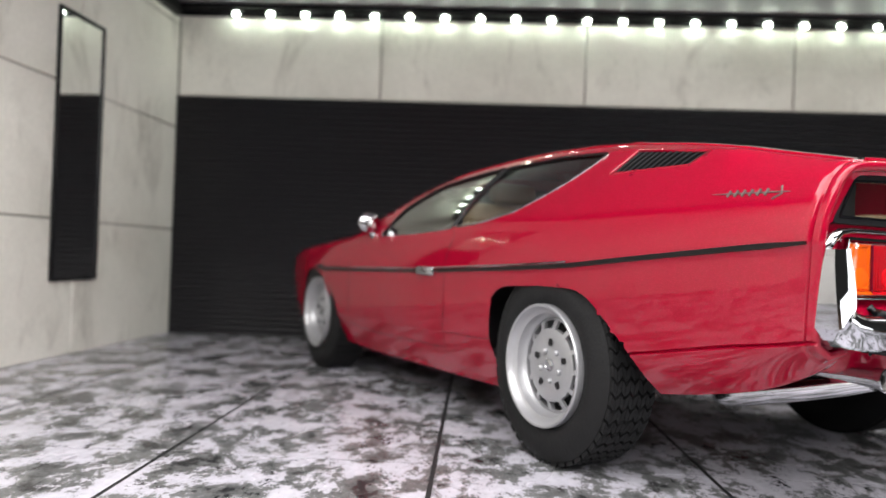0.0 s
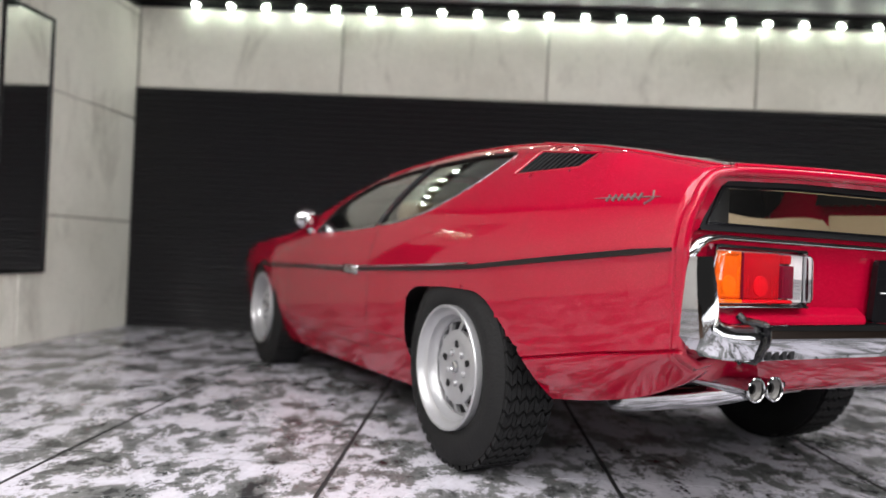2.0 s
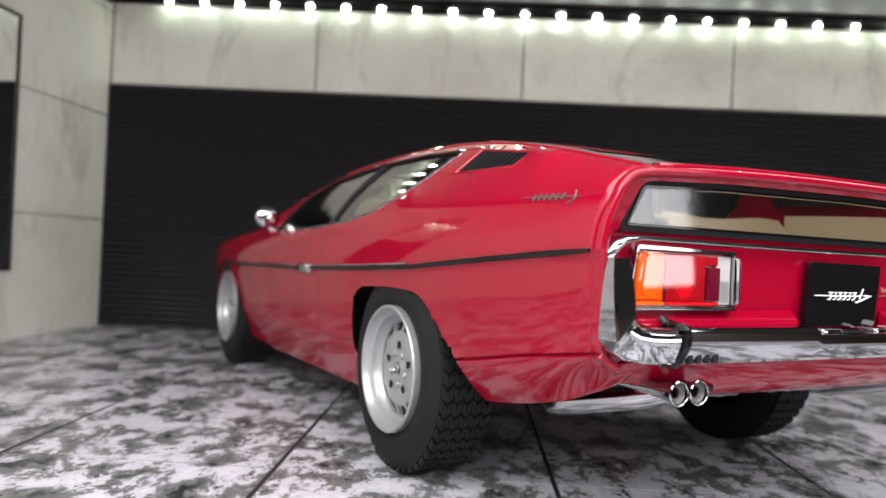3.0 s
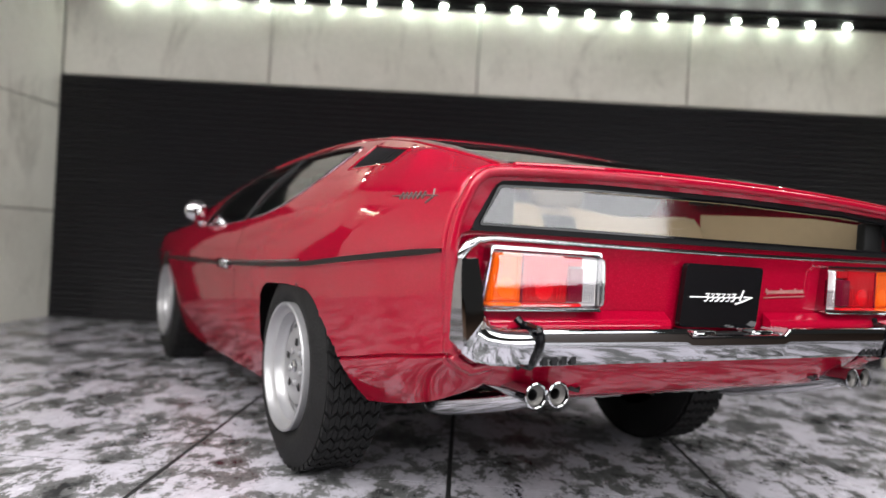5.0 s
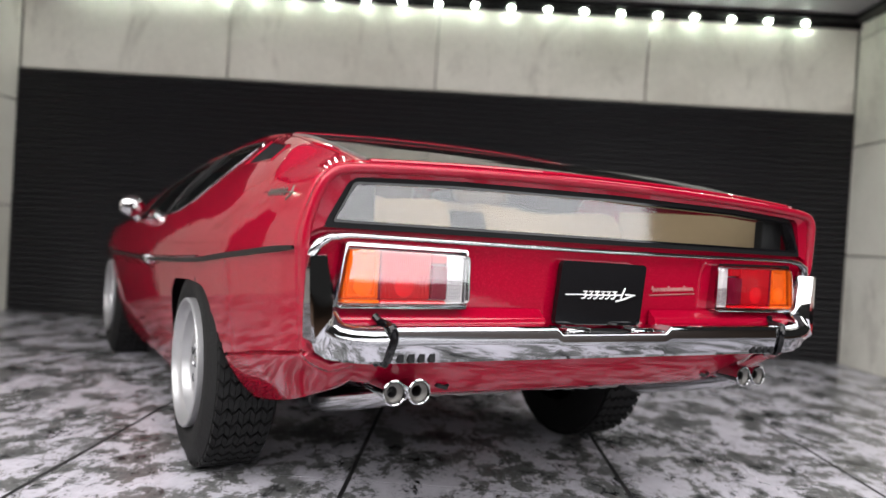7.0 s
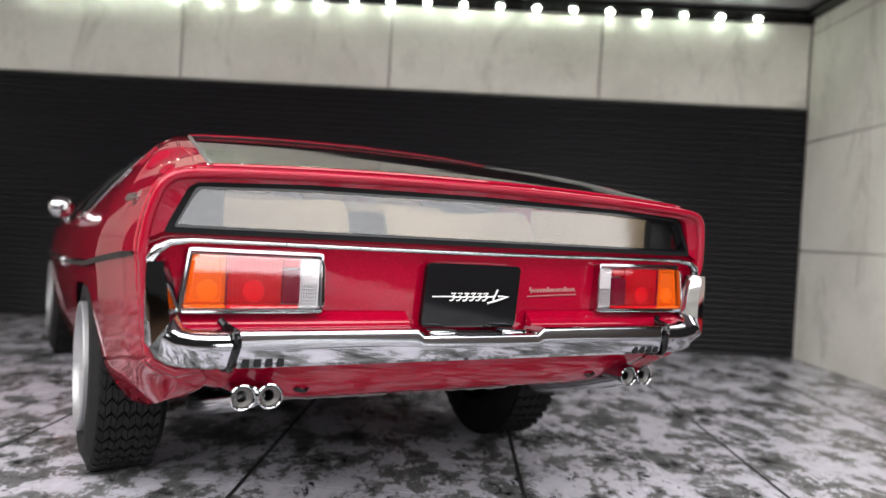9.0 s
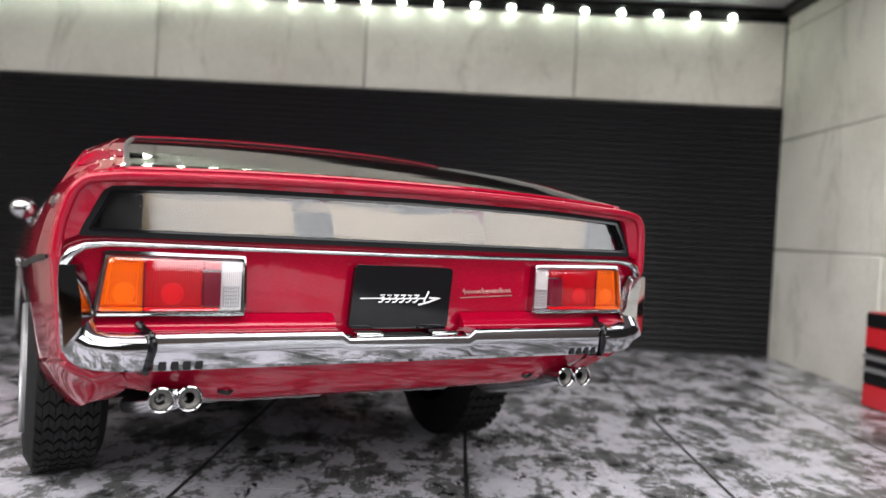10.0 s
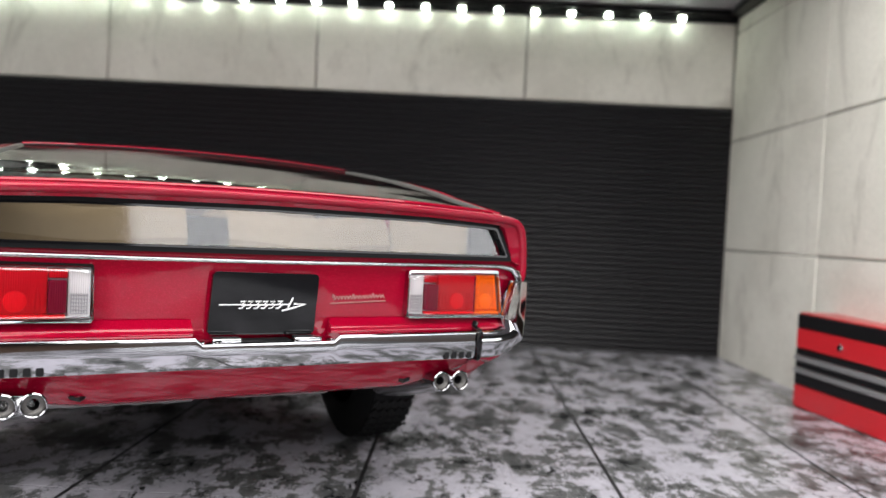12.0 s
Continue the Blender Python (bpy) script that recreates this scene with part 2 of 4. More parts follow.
def turned(bm, profile, seg=48, axis="X", at=(0, 0, 0)):
    """A shape turned about an axis: profile of (along, radius)."""
    rings = []
    for k in range(seg):
        t = 2 * math.pi * k / seg
        c, s = math.cos(t), math.sin(t)
        ring = []
        for a, r in profile:
            p = {"X": (a, r * c, r * s), "Y": (r * c, a, r * s), "Z": (r * c, r * s, a)}[axis]
            ring.append((p[0] + at[0], p[1] + at[1], p[2] + at[2]))
        rings.append(ring)
    rings.append(rings[0])
    loft(bm, rings, False)
    bmesh.ops.remove_doubles(bm, verts=bm.verts, dist=1e-6)
    bmesh.ops.recalc_face_normals(bm, faces=bm.faces)
    return bm


def slab(bm, outline, depth, axis=1):
    """A flat plate: outline of points in one plane, given thickness along an axis."""
    move = Vector([depth if k == axis else 0 for k in range(3)])
    a = [bm.verts.new(p) for p in outline]
    b = [bm.verts.new(Vector(p) + move) for p in outline]
    bm.faces.new(a), bm.faces.new(b[::-1])
    for i in range(len(a)):
        j = (i + 1) % len(a)
        bm.faces.new((a[i], b[i], b[j], a[j]))
    bmesh.ops.recalc_face_normals(bm, faces=bm.faces)
    return bm


def rounded(pts, r=0.02, seg=4):
    """A 2D outline with its corners rounded."""
    out, k = [], len(pts)
    for i in range(k):
        p, a, b = Vector(pts[i]), Vector(pts[i - 1]), Vector(pts[(i + 1) % k])
        ra, rb = min(r, (a - p).length * 0.45), min(r, (b - p).length * 0.45)
        s, e = p + (a - p).normalized() * ra, p + (b - p).normalized() * rb
        for q in range(seg + 1):
            t = q / seg
            out.append(tuple(s * (1 - t) ** 2 + p * 2 * t * (1 - t) + e * t * t))
    return out


def spline(pts, width=0.05, n=700):
    """A smoothed curve through (at, value) pairs, as a function."""
    xs, ys = np.array(pts, float).T
    g = np.linspace(xs[0] - 0.5, xs[-1] + 0.5, n)
    v = np.interp(g, xs, ys)
    lo, hi = (ys[1] - ys[0]) / (xs[1] - xs[0]), (ys[-1] - ys[-2]) / (xs[-1] - xs[-2])
    v = np.where(g < xs[0], ys[0] + (g - xs[0]) * lo, np.where(g > xs[-1], ys[-1] + (g - xs[-1]) * hi, v))
    k = np.exp(-0.5 * (np.arange(-60, 61) * (g[1] - g[0]) / width) ** 2)
    v = np.convolve(np.pad(v, 60, mode="edge"), k / k.sum(), mode="valid")
    return lambda q: float(np.interp(q, g, v))


# ---- the room ----
X0, X1, YB, TOP = -2.37, 4.61, 6.86, 2.845
SPLAY = 2.3


def floor():
    base = part("floor", boxed((-3.2, -0.8, -0.12), (5.5, 7.1, -0.0012)), FLOOR_JOINT)
    tagged(base, "black-and-white marble-print floor of long glossy boards", "floor", kind="structure")
    return base


def tabletop():
    """The wooden board on which the model garage stands."""
    slab_ = part("tabletop", boxed((-14.0, -9.0, -0.55), (16.0, 9.0, -0.125), 0.06, 3), TABLE_WOOD)
    tagged(slab_, "dark brown wooden tabletop under the model garage", "tabletop", kind="structure")


tabletop()


def wall(name, length, x, y, rz, label):
    """A grey wall core; it runs along local x and faces local +y."""
    root = part(name, boxed((0, -0.16, 0), (length, -0.012, 2.95)), JOINT, matrix=placed(x, y, 0, rz))
    return tagged(root, label, "wall", kind="structure")


def panel(parent, lo, hi):
    ob = part("panel", boxed(lo, hi, 0.006, 1), CONCRETE, parent)
    return ob


ROWS_Z = (0.0, 0.895, 1.785, 2.675, 2.95)
GAP = 0.0062


def panels(parent, xs, zs):
    for a, b in zip(xs, xs[1:]):
        for c, d in zip(zs, zs[1:]):
            panel(parent, (a + GAP, -0.03, c + (GAP if c else 0)), (b - GAP, 0.0, d - GAP))


SLANT = math.tan(radians(SPLAY))
DEEP = 8.6
floor_base = floor()
wall_left = wall("wall_left", DEEP, X0, YB, -90 - SPLAY, "beige concrete-panel garage wall holding a tall mirror")
SHORT = 3.275
wall_right = wall("wall_right", SHORT, X1 + SLANT * SHORT, YB - SHORT, 90 + SPLAY, "beige concrete-panel garage wall behind a red tool chest")
wall_back = tagged(part("wall_back", boxed((-0.4, -0.16, 0), (X1 - X0 + 0.4, -0.05, 2.95)), JOINT, matrix=placed(X1, YB, 0, 180)),
                   "beige concrete lintel over a wide dark shutter", "wall", kind="structure")
tagged(part("ceiling", boxed((-2.9, 1.72, TOP), (5.2, YB + 0.16, TOP + 0.1)), CEILING), "pale grey ceiling panel with dark edges", "ceiling", kind="structure")
for lo, hi in (((X0, 6.818, 2.752), (X1, 6.846, TOP - 0.002)), ((X0, 6.735, 2.795), (X1, 6.8175, TOP - 0.002)), ((X1 - 0.10, 4.2, TOP - 0.05), (X1 + 0.02, 6.785, TOP - 0.004)), ((X0 - 0.02, 2.42, 2.735), (X0 + 0.05, 6.785, TOP - 0.004))):
    tagged(part("trim", boxed(lo, hi, 0.006, 1), BLACK), "black edge channel under the ceiling", "trim", kind="structure")


def roller_shutter():
    """A wide shutter of narrow bowed slats."""
    root = empty("door_1", placed(0, YB, 0), "closed charcoal roller shutter of narrow horizontal slats", "garage door", kind="structure")
    n, top = 43, 2.06
    step = top / n
    bm = bmesh.new()
    prof = [(-0.006, 0.003), (-0.026, 0.004), (-0.036, 0.010), (-0.040, 0.018), (-0.038, 0.027), (-0.031, 0.036), (-0.020, step - 0.004), (-0.006, step - 0.002)]
    loft(bm, [[(x, y, z) for y, z in prof] for x in (X0 + 0.008, X1 - 0.012)], closed=True)
    bmesh.ops.recalc_face_normals(bm, faces=bm.faces)
    first = part("slat", bm, SHUTTER, root)
    for k in range(1, n):
        ob = new("slat", first.data)
        ob.parent = root
        ob.matrix_basis = placed(0, 0, k * step)
    part("backing", boxed((X0, -0.011, 0), (X1, 0.04, top)), BLACK, root)


roller_shutter()


def led_strip(x, y, rz, count, pitch, label):
    """A row of small lamps on a dark tape, facing down and outwards from the wall at local +y."""
    root = empty("led_strip", placed(x, y, 2.766, rz), label, "light strip")
    part("tape", boxed((-pitch / 2, -0.02, 0.016), (pitch * (count - 0.5), 0.02, 0.0295)), BLACK, root)
    first = None
    for k in range(count):
        if first is None:
            bm = bmesh.new()
            bmesh.ops.create_uvsphere(bm, u_segments=10, v_segments=6, radius=1.0)
            for v in bm.verts:
                v.co = Vector((v.co.x * 0.028, v.co.y * 0.018, v.co.z * 0.022))
            first = part("diode", bm, LED_GLOW, root)
        else:
            ob = new("diode", first.data)
            ob.parent = root
            ob.matrix_basis = placed(k * pitch, 0, 0)


# the channel's face carries the lamps
led_strip(-1.863, 6.790, 0, 21, 0.30, "row of round white diodes along the channel above the shutter")


def wall_mirror():
    """A tall narrow mirror in a thin dark frame."""
    root = empty("wall_mirror", wall_left.matrix_basis @ placed(1.27, 0.004, 0.495), "tall narrow wall mirror in a thin black frame", "mirror")
    w, h = 0.55, 1.77
    part("mirror_glass", boxed((0.022, 0.002, 0.022), (w - 0.022, 0.012, h - 0.022)), MIRROR, root)
    for lo, hi in (((0, 0, 0), (0.022, 0.022, h)), ((w - 0.022, 0, 0), (w, 0.022, h)), ((0.0225, 0, 0), (w - 0.0225, 0.022, 0.022)), ((0.0225, 0, h - 0.022), (w - 0.0225, 0.022, h))):
        part("frame", boxed(lo, hi, 0.003, 1), BLACK, root)


wall_mirror()


def tool_chest():
    """A low red chest with black and grey drawer fronts; its front faces local -y."""
    root = empty("tool_chest", placed(4.445, 5.04, 0, -81.6), "low red metal tool chest with black and grey drawer fronts", "tool chest")
    L, D, H = 1.35, 0.26, 0.565
    part("case", boxed((0, 0.012, 0.004), (L, D, H), 0.012), BOX_RED, root)
    bands = ((0.005, 0.135, BOX_RED, "plinth"), (0.138, 0.205, BLACK, "drawer"), (0.208, 0.238, BOX_GREY, "pull"), (0.241, 0.277, BLACK, "drawer"), (0.280, 0.312, BOX_GREY, "pull"),
             (0.315, 0.352, BLACK, "drawer"), (0.355, 0.470, BOX_RED, "drawer"), (0.473, 0.556, BLACK, "lid_band"))
    for z0, z1, mat, name in bands:
        out = -0.012 if name == "pull" else 0.0
        part(name, boxed((0.008, out, z0), (L - 0.008, 0.018, z1), 0.004, 1), mat, root)
    bm = turned(bmesh.new(), [(-0.012, 0.0), (-0.012, 0.016), (0.0, 0.02), (0.004, 0.0)], 16, "Y", (0.42, -0.001, 0.412))
    part("lock", bm, CHROME, root, "small chrome lock")


tool_chest()

# ---- the model car: local x to its right, y ahead, origin under the middle of the rear axle ----
AXLE, TRACK = 2.503, 0.79
car = empty("model_car", placed(1.307, 3.509, 0, 30.3), "glossy red die-cast model of a 1970s four-seat coupe with chrome trim", "model car")

half_w = spline([(-1.12, 0.893), (-0.9, 0.912), (-0.5, 0.928), (0.3, 0.93), (2.3, 0.93), (2.8, 0.915), (3.2, 0.86), (3.45, 0.76), (3.56, 0.62)])
belt_z = spline([(-1.12, 0.805), (-0.87, 0.785), (-0.55, 0.757), (-0.14, 0.72), (0.22, 0.70), (1.0, 0.665), (2.34, 0.635), (3.2, 0.60), (3.56, 0.52)])
rail_z = spline([(-1.12, 0.992), (-0.95, 1.036), (-0.79, 1.069), (-0.53, 1.116), (-0.17, 1.164), (0.1, 1.185), (0.46, 1.199), (0.73, 1.196), (1.04, 1.178), (1.3, 1.137), (1.5, 1.06), (1.75, 0.94), (2.0, 0.845),
                 (2.5, 0.795), (3.05, 0.755), (3.3, 0.70), (3.5, 0.60), (3.56, 0.54)], 0.045)
sill_z = spline([(-1.12, 0.525), (-1.0, 0.455), (-0.84, 0.398), (-0.63, 0.352), (-0.47, 0.330), (0.34, 0.205), (1.2, 0.198), (1.76, 0.195), (2.12, 0.21), (3.0, 0.25), (3.56, 0.36)])
fold_z = spline([(-1.12, 0.56), (-0.8, 0.518), (-0.44, 0.452), (0.4, 0.402), (0.8, 0.395), (2.0, 0.37), (3.0, 0.38), (3.56, 0.42)])
crown = spline([(-1.12, 0.024), (-0.95, 0.027), (-0.79, 0.023), (-0.53, 0.019), (-0.17, 0.025), (0.1, 0.034), (0.46, 0.037), (1.3, 0.04), (1.8, 0.055), (2.1, 0.02), (3.0, 0.03), (3.56, 0.03)])


glass_x = spline([(-1.12, 0.745), (-0.6, 0.690), (-0.08, 0.605), (0.6, 0.60), (1.3, 0.66), (2.0, 0.78), (2.3, 0.85)])


def side_x(y, z):
    """Half width of the body at a place on its flank."""
    h, b, f = half_w(y), belt_z(y), fold_z(y)
    if z >= b:
        tuck = 10.0 * max(0.0, z - b - 0.15) ** 2 * min(1.0, max(0.0, (-0.75 - y) / 0.3))
        return h - 1.28 * (z - b) ** 2 - tuck
    x = h - 0.07 * (b - z) - 0.16 * (b - z) ** 2 - 0.004 * min(1, (b - z) / 0.02)
    if z < f:
        ahead = min(1.0, max(0.0, (y + 0.1) / 0.4))
        x -= (0.08 + 0.04 * ahead) * (f - z) + (2.8 - 2.4 * ahead) * (f - z) ** 2
        if y < -0.72:
            t = min(1.0, (f - z) / 0.13)
            x -= 0.17 * ((-0.72 - y) / 0.37) ** 2.4 * t * t * (3 - 2 * t)
    return x


REAR_ARCH = [(0.33, 0.05), (0.335, 0.20), (0.408, 0.40), (0.385, 0.52), (0.350, 0.598), (0.27, 0.630), (0.03, 0.643), (-0.18, 0.641), (-0.25, 0.612), (-0.33, 0.545), (-0.40, 0.480), (-0.455, 0.42), (-0.50, 0.31), (-0.52, 0.05)]
FRONT_ARCH = [(2.10, 0.05), (2.13, 0.25), (2.21, 0.36), (2.32, 0.50), (2.44, 0.605), (2.57, 0.645), (2.70, 0.62), (2.82, 0.52), (2.91, 0.38), (2.95, 0.05)]
DOOR_GLASS = [(0.775, 0.868), (1.10, 0.850), (1.57, 0.838), (1.47, 0.985), (1.36, 1.05), (1.23, 1.106), (0.97, 1.138), (0.715, 1.154)]
REAR_GLASS = [(0.742, 0.872), (0.62, 0.878), (0.49, 0.892), (0.30, 0.925), (0.13, 0.985), (0.015, 1.040), (-0.05, 1.088), (-0.09, 1.136), (0.25, 1.156), (0.69, 1.154)]
LOUVRE = [(-0.208, 1.040), (-0.275, 1.121), (-0.655, 1.074), (-0.598, 1.034)]


def inside(p, poly):
    hit = False
    for (ay, az), (by, bz) in zip(poly, poly[1:] + poly[:1]):
        if (az > p[1]) != (bz > p[1]) and p[0] < (by - ay) * (p[1] - az) / (bz - az) + ay:
            hit = not hit
    return hit


def nearest(p, poly):
    """The distance to an outline, and the nearest place on it."""
    a = np.array(poly)
    d = np.roll(a, -1, axis=0) - a
    t = np.clip(((p[0] - a[:, 0]) * d[:, 0] + (p[1] - a[:, 1]) * d[:, 1]) / np.maximum((d * d).sum(1), 1e-12), 0, 1)
    c = a + t[:, None] * d
    far = np.hypot(p[0] - c[:, 0], p[1] - c[:, 1])
    k = int(far.argmin())
    return float(far[k]), tuple(c[k])


def rounder(poly, r=0.03):
    return [tuple(p) for p in rounded(poly, r, 4)]


REAR_ARCH, FRONT_ARCH, DOOR_GLASS, REAR_GLASS = rounder(REAR_ARCH, 0.035), rounder(FRONT_ARCH, 0.06), rounder(DOOR_GLASS, 0.02), rounder(REAR_GLASS, 0.03)
DOOR_PANEL = [(0.815, 0.325), (0.80, 0.42), (0.775, 0.56), (0.745, 0.70), (0.722, 0.80), (0.755, 0.862), (0.702, 1.165), (1.25, 1.130), (1.62, 0.97), (1.80, 0.80), (1.94, 0.60), (2.0, 0.33)]
W_OUT = [(-0.842, 0.850), (0.842, 0.850), (0.787, 0.970), (0.5, 0.984), (0, 0.990), (-0.5, 0.984), (-0.787, 0.970)]
W_IN = [(-0.818, 0.866), (0.818, 0.866), (0.770, 0.958), (0.5, 0.970), (0, 0.976), (-0.5, 0.970), (-0.770, 0.958)]
HOLES = [REAR_ARCH, FRONT_ARCH, DOOR_GLASS, REAR_GLASS, LOUVRE, DOOR_PANEL]
BOXES = [(min(p[0] for p in h) - 0.02, max(p[0] for p in h) + 0.02, min(p[1] for p in h) - 0.02, max(p[1] for p in h) + 0.02) for h in HOLES]
N_LOW, N_MID, N_UP, N_TOP = 10, 20, 26, 14
HATCH_FRONT, HATCH_REAR, SCREEN_TOP, SCREEN_BASE = -0.13, -1.05, 1.42, 2.02


def half_section(y):
    """The outline of one half, from the sill up over the shoulder to the middle of the roof: points (x, z)."""
    z0, f, b, zr = sill_z(y), fold_z(y), belt_z(y), rail_z(y)
    zs = [z0 + (f - 0.006 - z0) * k / N_LOW for k in range(N_LOW + 1)] + [f]
    zs += [f + 0.006 + (b - f - 0.006) * k / N_MID for k in range(N_MID)]
    zs += [b + (zr - b) * k / N_UP for k in range(N_UP + 1)]
    pts = [[side_x(y, z) - (0.010 if z == f and y < 0.35 else 0), z] for z in zs]
    pts.insert(0, [pts[0][0] - 0.06, z0 + 0.012])
    n_side = len(pts)
    xr, c = pts[-1][0], crown(y)
    edge = min(glass_x(y), xr - 0.03)
    for k in range(1, N_TOP + 1):
        x = xr - (xr - edge) * k / 2 if k < 3 else edge * (1 - (k - 2) / (N_TOP - 2))
        pts.append([x, zr + c * (1 - (x / xr) ** 2.2)])
    q = np.array(pts)
    for _ in range(3):
        lo, hi = n_side - 5, n_side + 1
        q[lo:hi] = 0.25 * q[lo - 1:hi - 1] + 0.5 * q[lo:hi] + 0.25 * q[lo + 1:hi + 1]
    return q, n_side


def lean(y, z):
    """The tail leans back towards its top."""
    return y - (0.22 if z > 0.87 else 0.13) * (z - 0.87) * min(1.0, max(0.0, (-0.88 - y) / 0.2)) ** 1.5


def offset(q, d):
    """The half outline moved inwards by d."""
    t = np.gradient(q, axis=0)
    t /= np.maximum(np.linalg.norm(t, axis=1), 1e-9)[:, None]
    out = q + d * np.stack([-t[:, 1], t[:, 0]], 1)
    out[:, 0] = np.maximum(out[:, 0], 0)
    out[-1, 0] = 0
    return out


def car_shell():
    ys = [-1.09, -1.0875, -1.078, -1.0755, -1.0725, -1.0695, -1.067] + list(np.arange(-1.05, 3.545, 0.02)) + [3.55]
    groove = {-1.0755: 0.003, -1.0725: 0.0055, -1.0695: 0.003}
    rows, flat = [], []
    for y in ys:
        q, n_side = half_section(y)
        if y in groove:
            q = offset(q, groove[y])
        row = []
        for k, (x, z) in enumerate(q):
            yy = y
            if 0 < k < n_side - 1 and -1.05 < y < 3.4:
                for poly, (a, b, c, d) in zip(HOLES, BOXES):
                    if a < y < b and c < z < d:
                        dist, (ny, nz) = nearest((y, z), poly)
                        if dist < 0.0115:
                            drop = q[k][0] - side_x(y, z)
                            yy, z = ny, nz
                            x = side_x(yy, z) + drop
                            break
            row.append((x, yy, z))
        rows.append(row)
        flat.append(y)
    # the rolled rim round the tail
    q, n_side = half_section(-1.09)
    rim = [[(x, y, z) for x, z in offset(q, d)] for d, y in ((0.026, -1.052), (0.025, -1.088), (0.0225, -1.096), (0.019, -1.1005), (0.012, -1.1028), (0.006, -1.1015), (0.0022, -1.098), (0.0004, -1.0935))]
    rows = [[(x, lean(y, z), z) for x, y, z in row] for row in rim + rows]
    n = len(rows[0])
    body, door_l, door_r, quarter_l, quarter_r, hatch, screen, rear, skin_l, skin_r = (bmesh.new() for _ in range(10))
    meshes = {id(m): {} for m in (body, door_l, door_r, quarter_l, quarter_r, hatch, screen, skin_l, skin_r)}

    def vert(bm, i, k, side):
        x, y, z = rows[i][k]
        key = (i, k, side if k < n - 1 else 0)
        found = meshes[id(bm)]
        if key not in found:
            inn = 0.0 if bm in (body, skin_l, skin_r) else 0.006
            found[key] = bm.verts.new(((x - inn) * side if k < n - 1 else 0.0, y, z - inn * 0.6))
        return found[key]

    for side in (-1, 1):
        for i in range(len(rows) - 1):
            for k in range(n - 1):
                quad = [rows[i][k], rows[i][k + 1], rows[i + 1][k + 1], rows[i + 1][k]]
                cx, cy, cz = np.mean(quad, axis=0)
                bm = body
                if i >= len(rim) and k < n_side - 1:
                    if inside((cy, cz), REAR_ARCH) or inside((cy, cz), FRONT_ARCH) or inside((cy, cz), LOUVRE):
                        continue
                    if inside((cy, cz), DOOR_GLASS):
                        bm = door_l if side < 0 else door_r
                    elif inside((cy, cz), REAR_GLASS):
                        bm = quarter_l if side < 0 else quarter_r
                    elif inside((cy, cz), DOOR_PANEL):
                        bm = skin_l if side < 0 else skin_r
                elif i >= len(rim) and k >= n_side:
                    if HATCH_REAR < cy < HATCH_FRONT and k >= n_side + 1:
                        bm = hatch
                    elif SCREEN_TOP < cy < SCREEN_BASE and k >= n_side + 1:
                        bm = screen
                vs = [vert(bm, i, k, side), vert(bm, i, k + 1, side), vert(bm, i + 1, k + 1, side), vert(bm, i + 1, k, side)]
                vs = list(dict.fromkeys(vs))
                if len(vs) > 2:
                    try:
                        bm.faces.new(vs if side < 0 else vs[::-1])
                    except ValueError:
                        pass
    # nose cap
    last = [vert(body, len(rows) - 1, k, -1) for k in range(n)] + [vert(body, len(rows) - 1, k, 1) for k in range(n - 2, -1, -1)]
    body.faces.new(last)
    # tail panel below the rear window
    inner = offset(q, 0.025)
    strip = [(x, z) for x, z in inner[:n_side] if z < 0.850]
    strip.append((strip[-1][0] - 0.006, 0.858))
    va = [rear.verts.new((-x, -1.062 + 0.06 * (0.85 - z), z)) for x, z in strip]
    vb = [rear.verts.new((x, -1.062 + 0.06 * (0.85 - z), z)) for x, z in strip]
    for a, b in zip(range(len(strip) - 1), range(1, len(strip))):
        rear.faces.new((va[a], vb[a], vb[b], va[b]))
    # painted surround between the rolled rim and the window frame
    surround = bmesh.new()
    hole = [tuple(p) for p in rounded(W_OUT, 0.025, 4)]
    half = [(x, z) for x, z in inner if z >= 0.835]
    ring = [(-x, z) for x, z in half] + [(x, z) for x, z in half[-2::-1]]
    edge = [nearest(p, hole)[1] for p in ring]
    va = [surround.verts.new((x, lean(-1.088, z) + 0.002, z)) for x, z in ring]
    vb = [surround.verts.new((x, lean(-1.088, z) + 0.006, z)) for x, z in edge]
    vc = [surround.verts.new((x, -1.072, z)) for x, z in edge]
    for a in range(len(ring) - 1):
        surround.faces.new((va[a], va[a + 1], vb[a + 1], vb[a]))
        if (vb[a].co - vb[a + 1].co).length > 1e-5:
            surround.faces.new((vb[a], vb[a + 1], vc[a + 1], vc[a]))
    bmesh.ops.recalc_face_normals(surround, faces=surround.faces)
    part("window_surround", surround, PAINT, car)
    for bm in (body, door_l, door_r, quarter_l, quarter_r, hatch, screen, rear, skin_l, skin_r):
        bmesh.ops.recalc_face_normals(bm, faces=bm.faces)
    part("body", body, PAINT, car, smooth=50)
    part("tail_panel", rear, PAINT, car)
    doors = {}
    for side, skin, pane in ((-1, skin_l, door_l), (1, skin_r, door_r)):
        doors[side] = part("door", skin, PAINT, car, smooth=50)
        part("door_window", pane, GLASS, doors[side], "thin reflective clear window").visible_shadow = False
    for name, bm in (("quarter_window", quarter_l), ("quarter_window", quarter_r), ("hatch_window", hatch), ("windscreen", screen)):
        part(name, bm, GLASS, car, "thin reflective clear window").visible_shadow = False
    return doors


DOORS = car_shell()


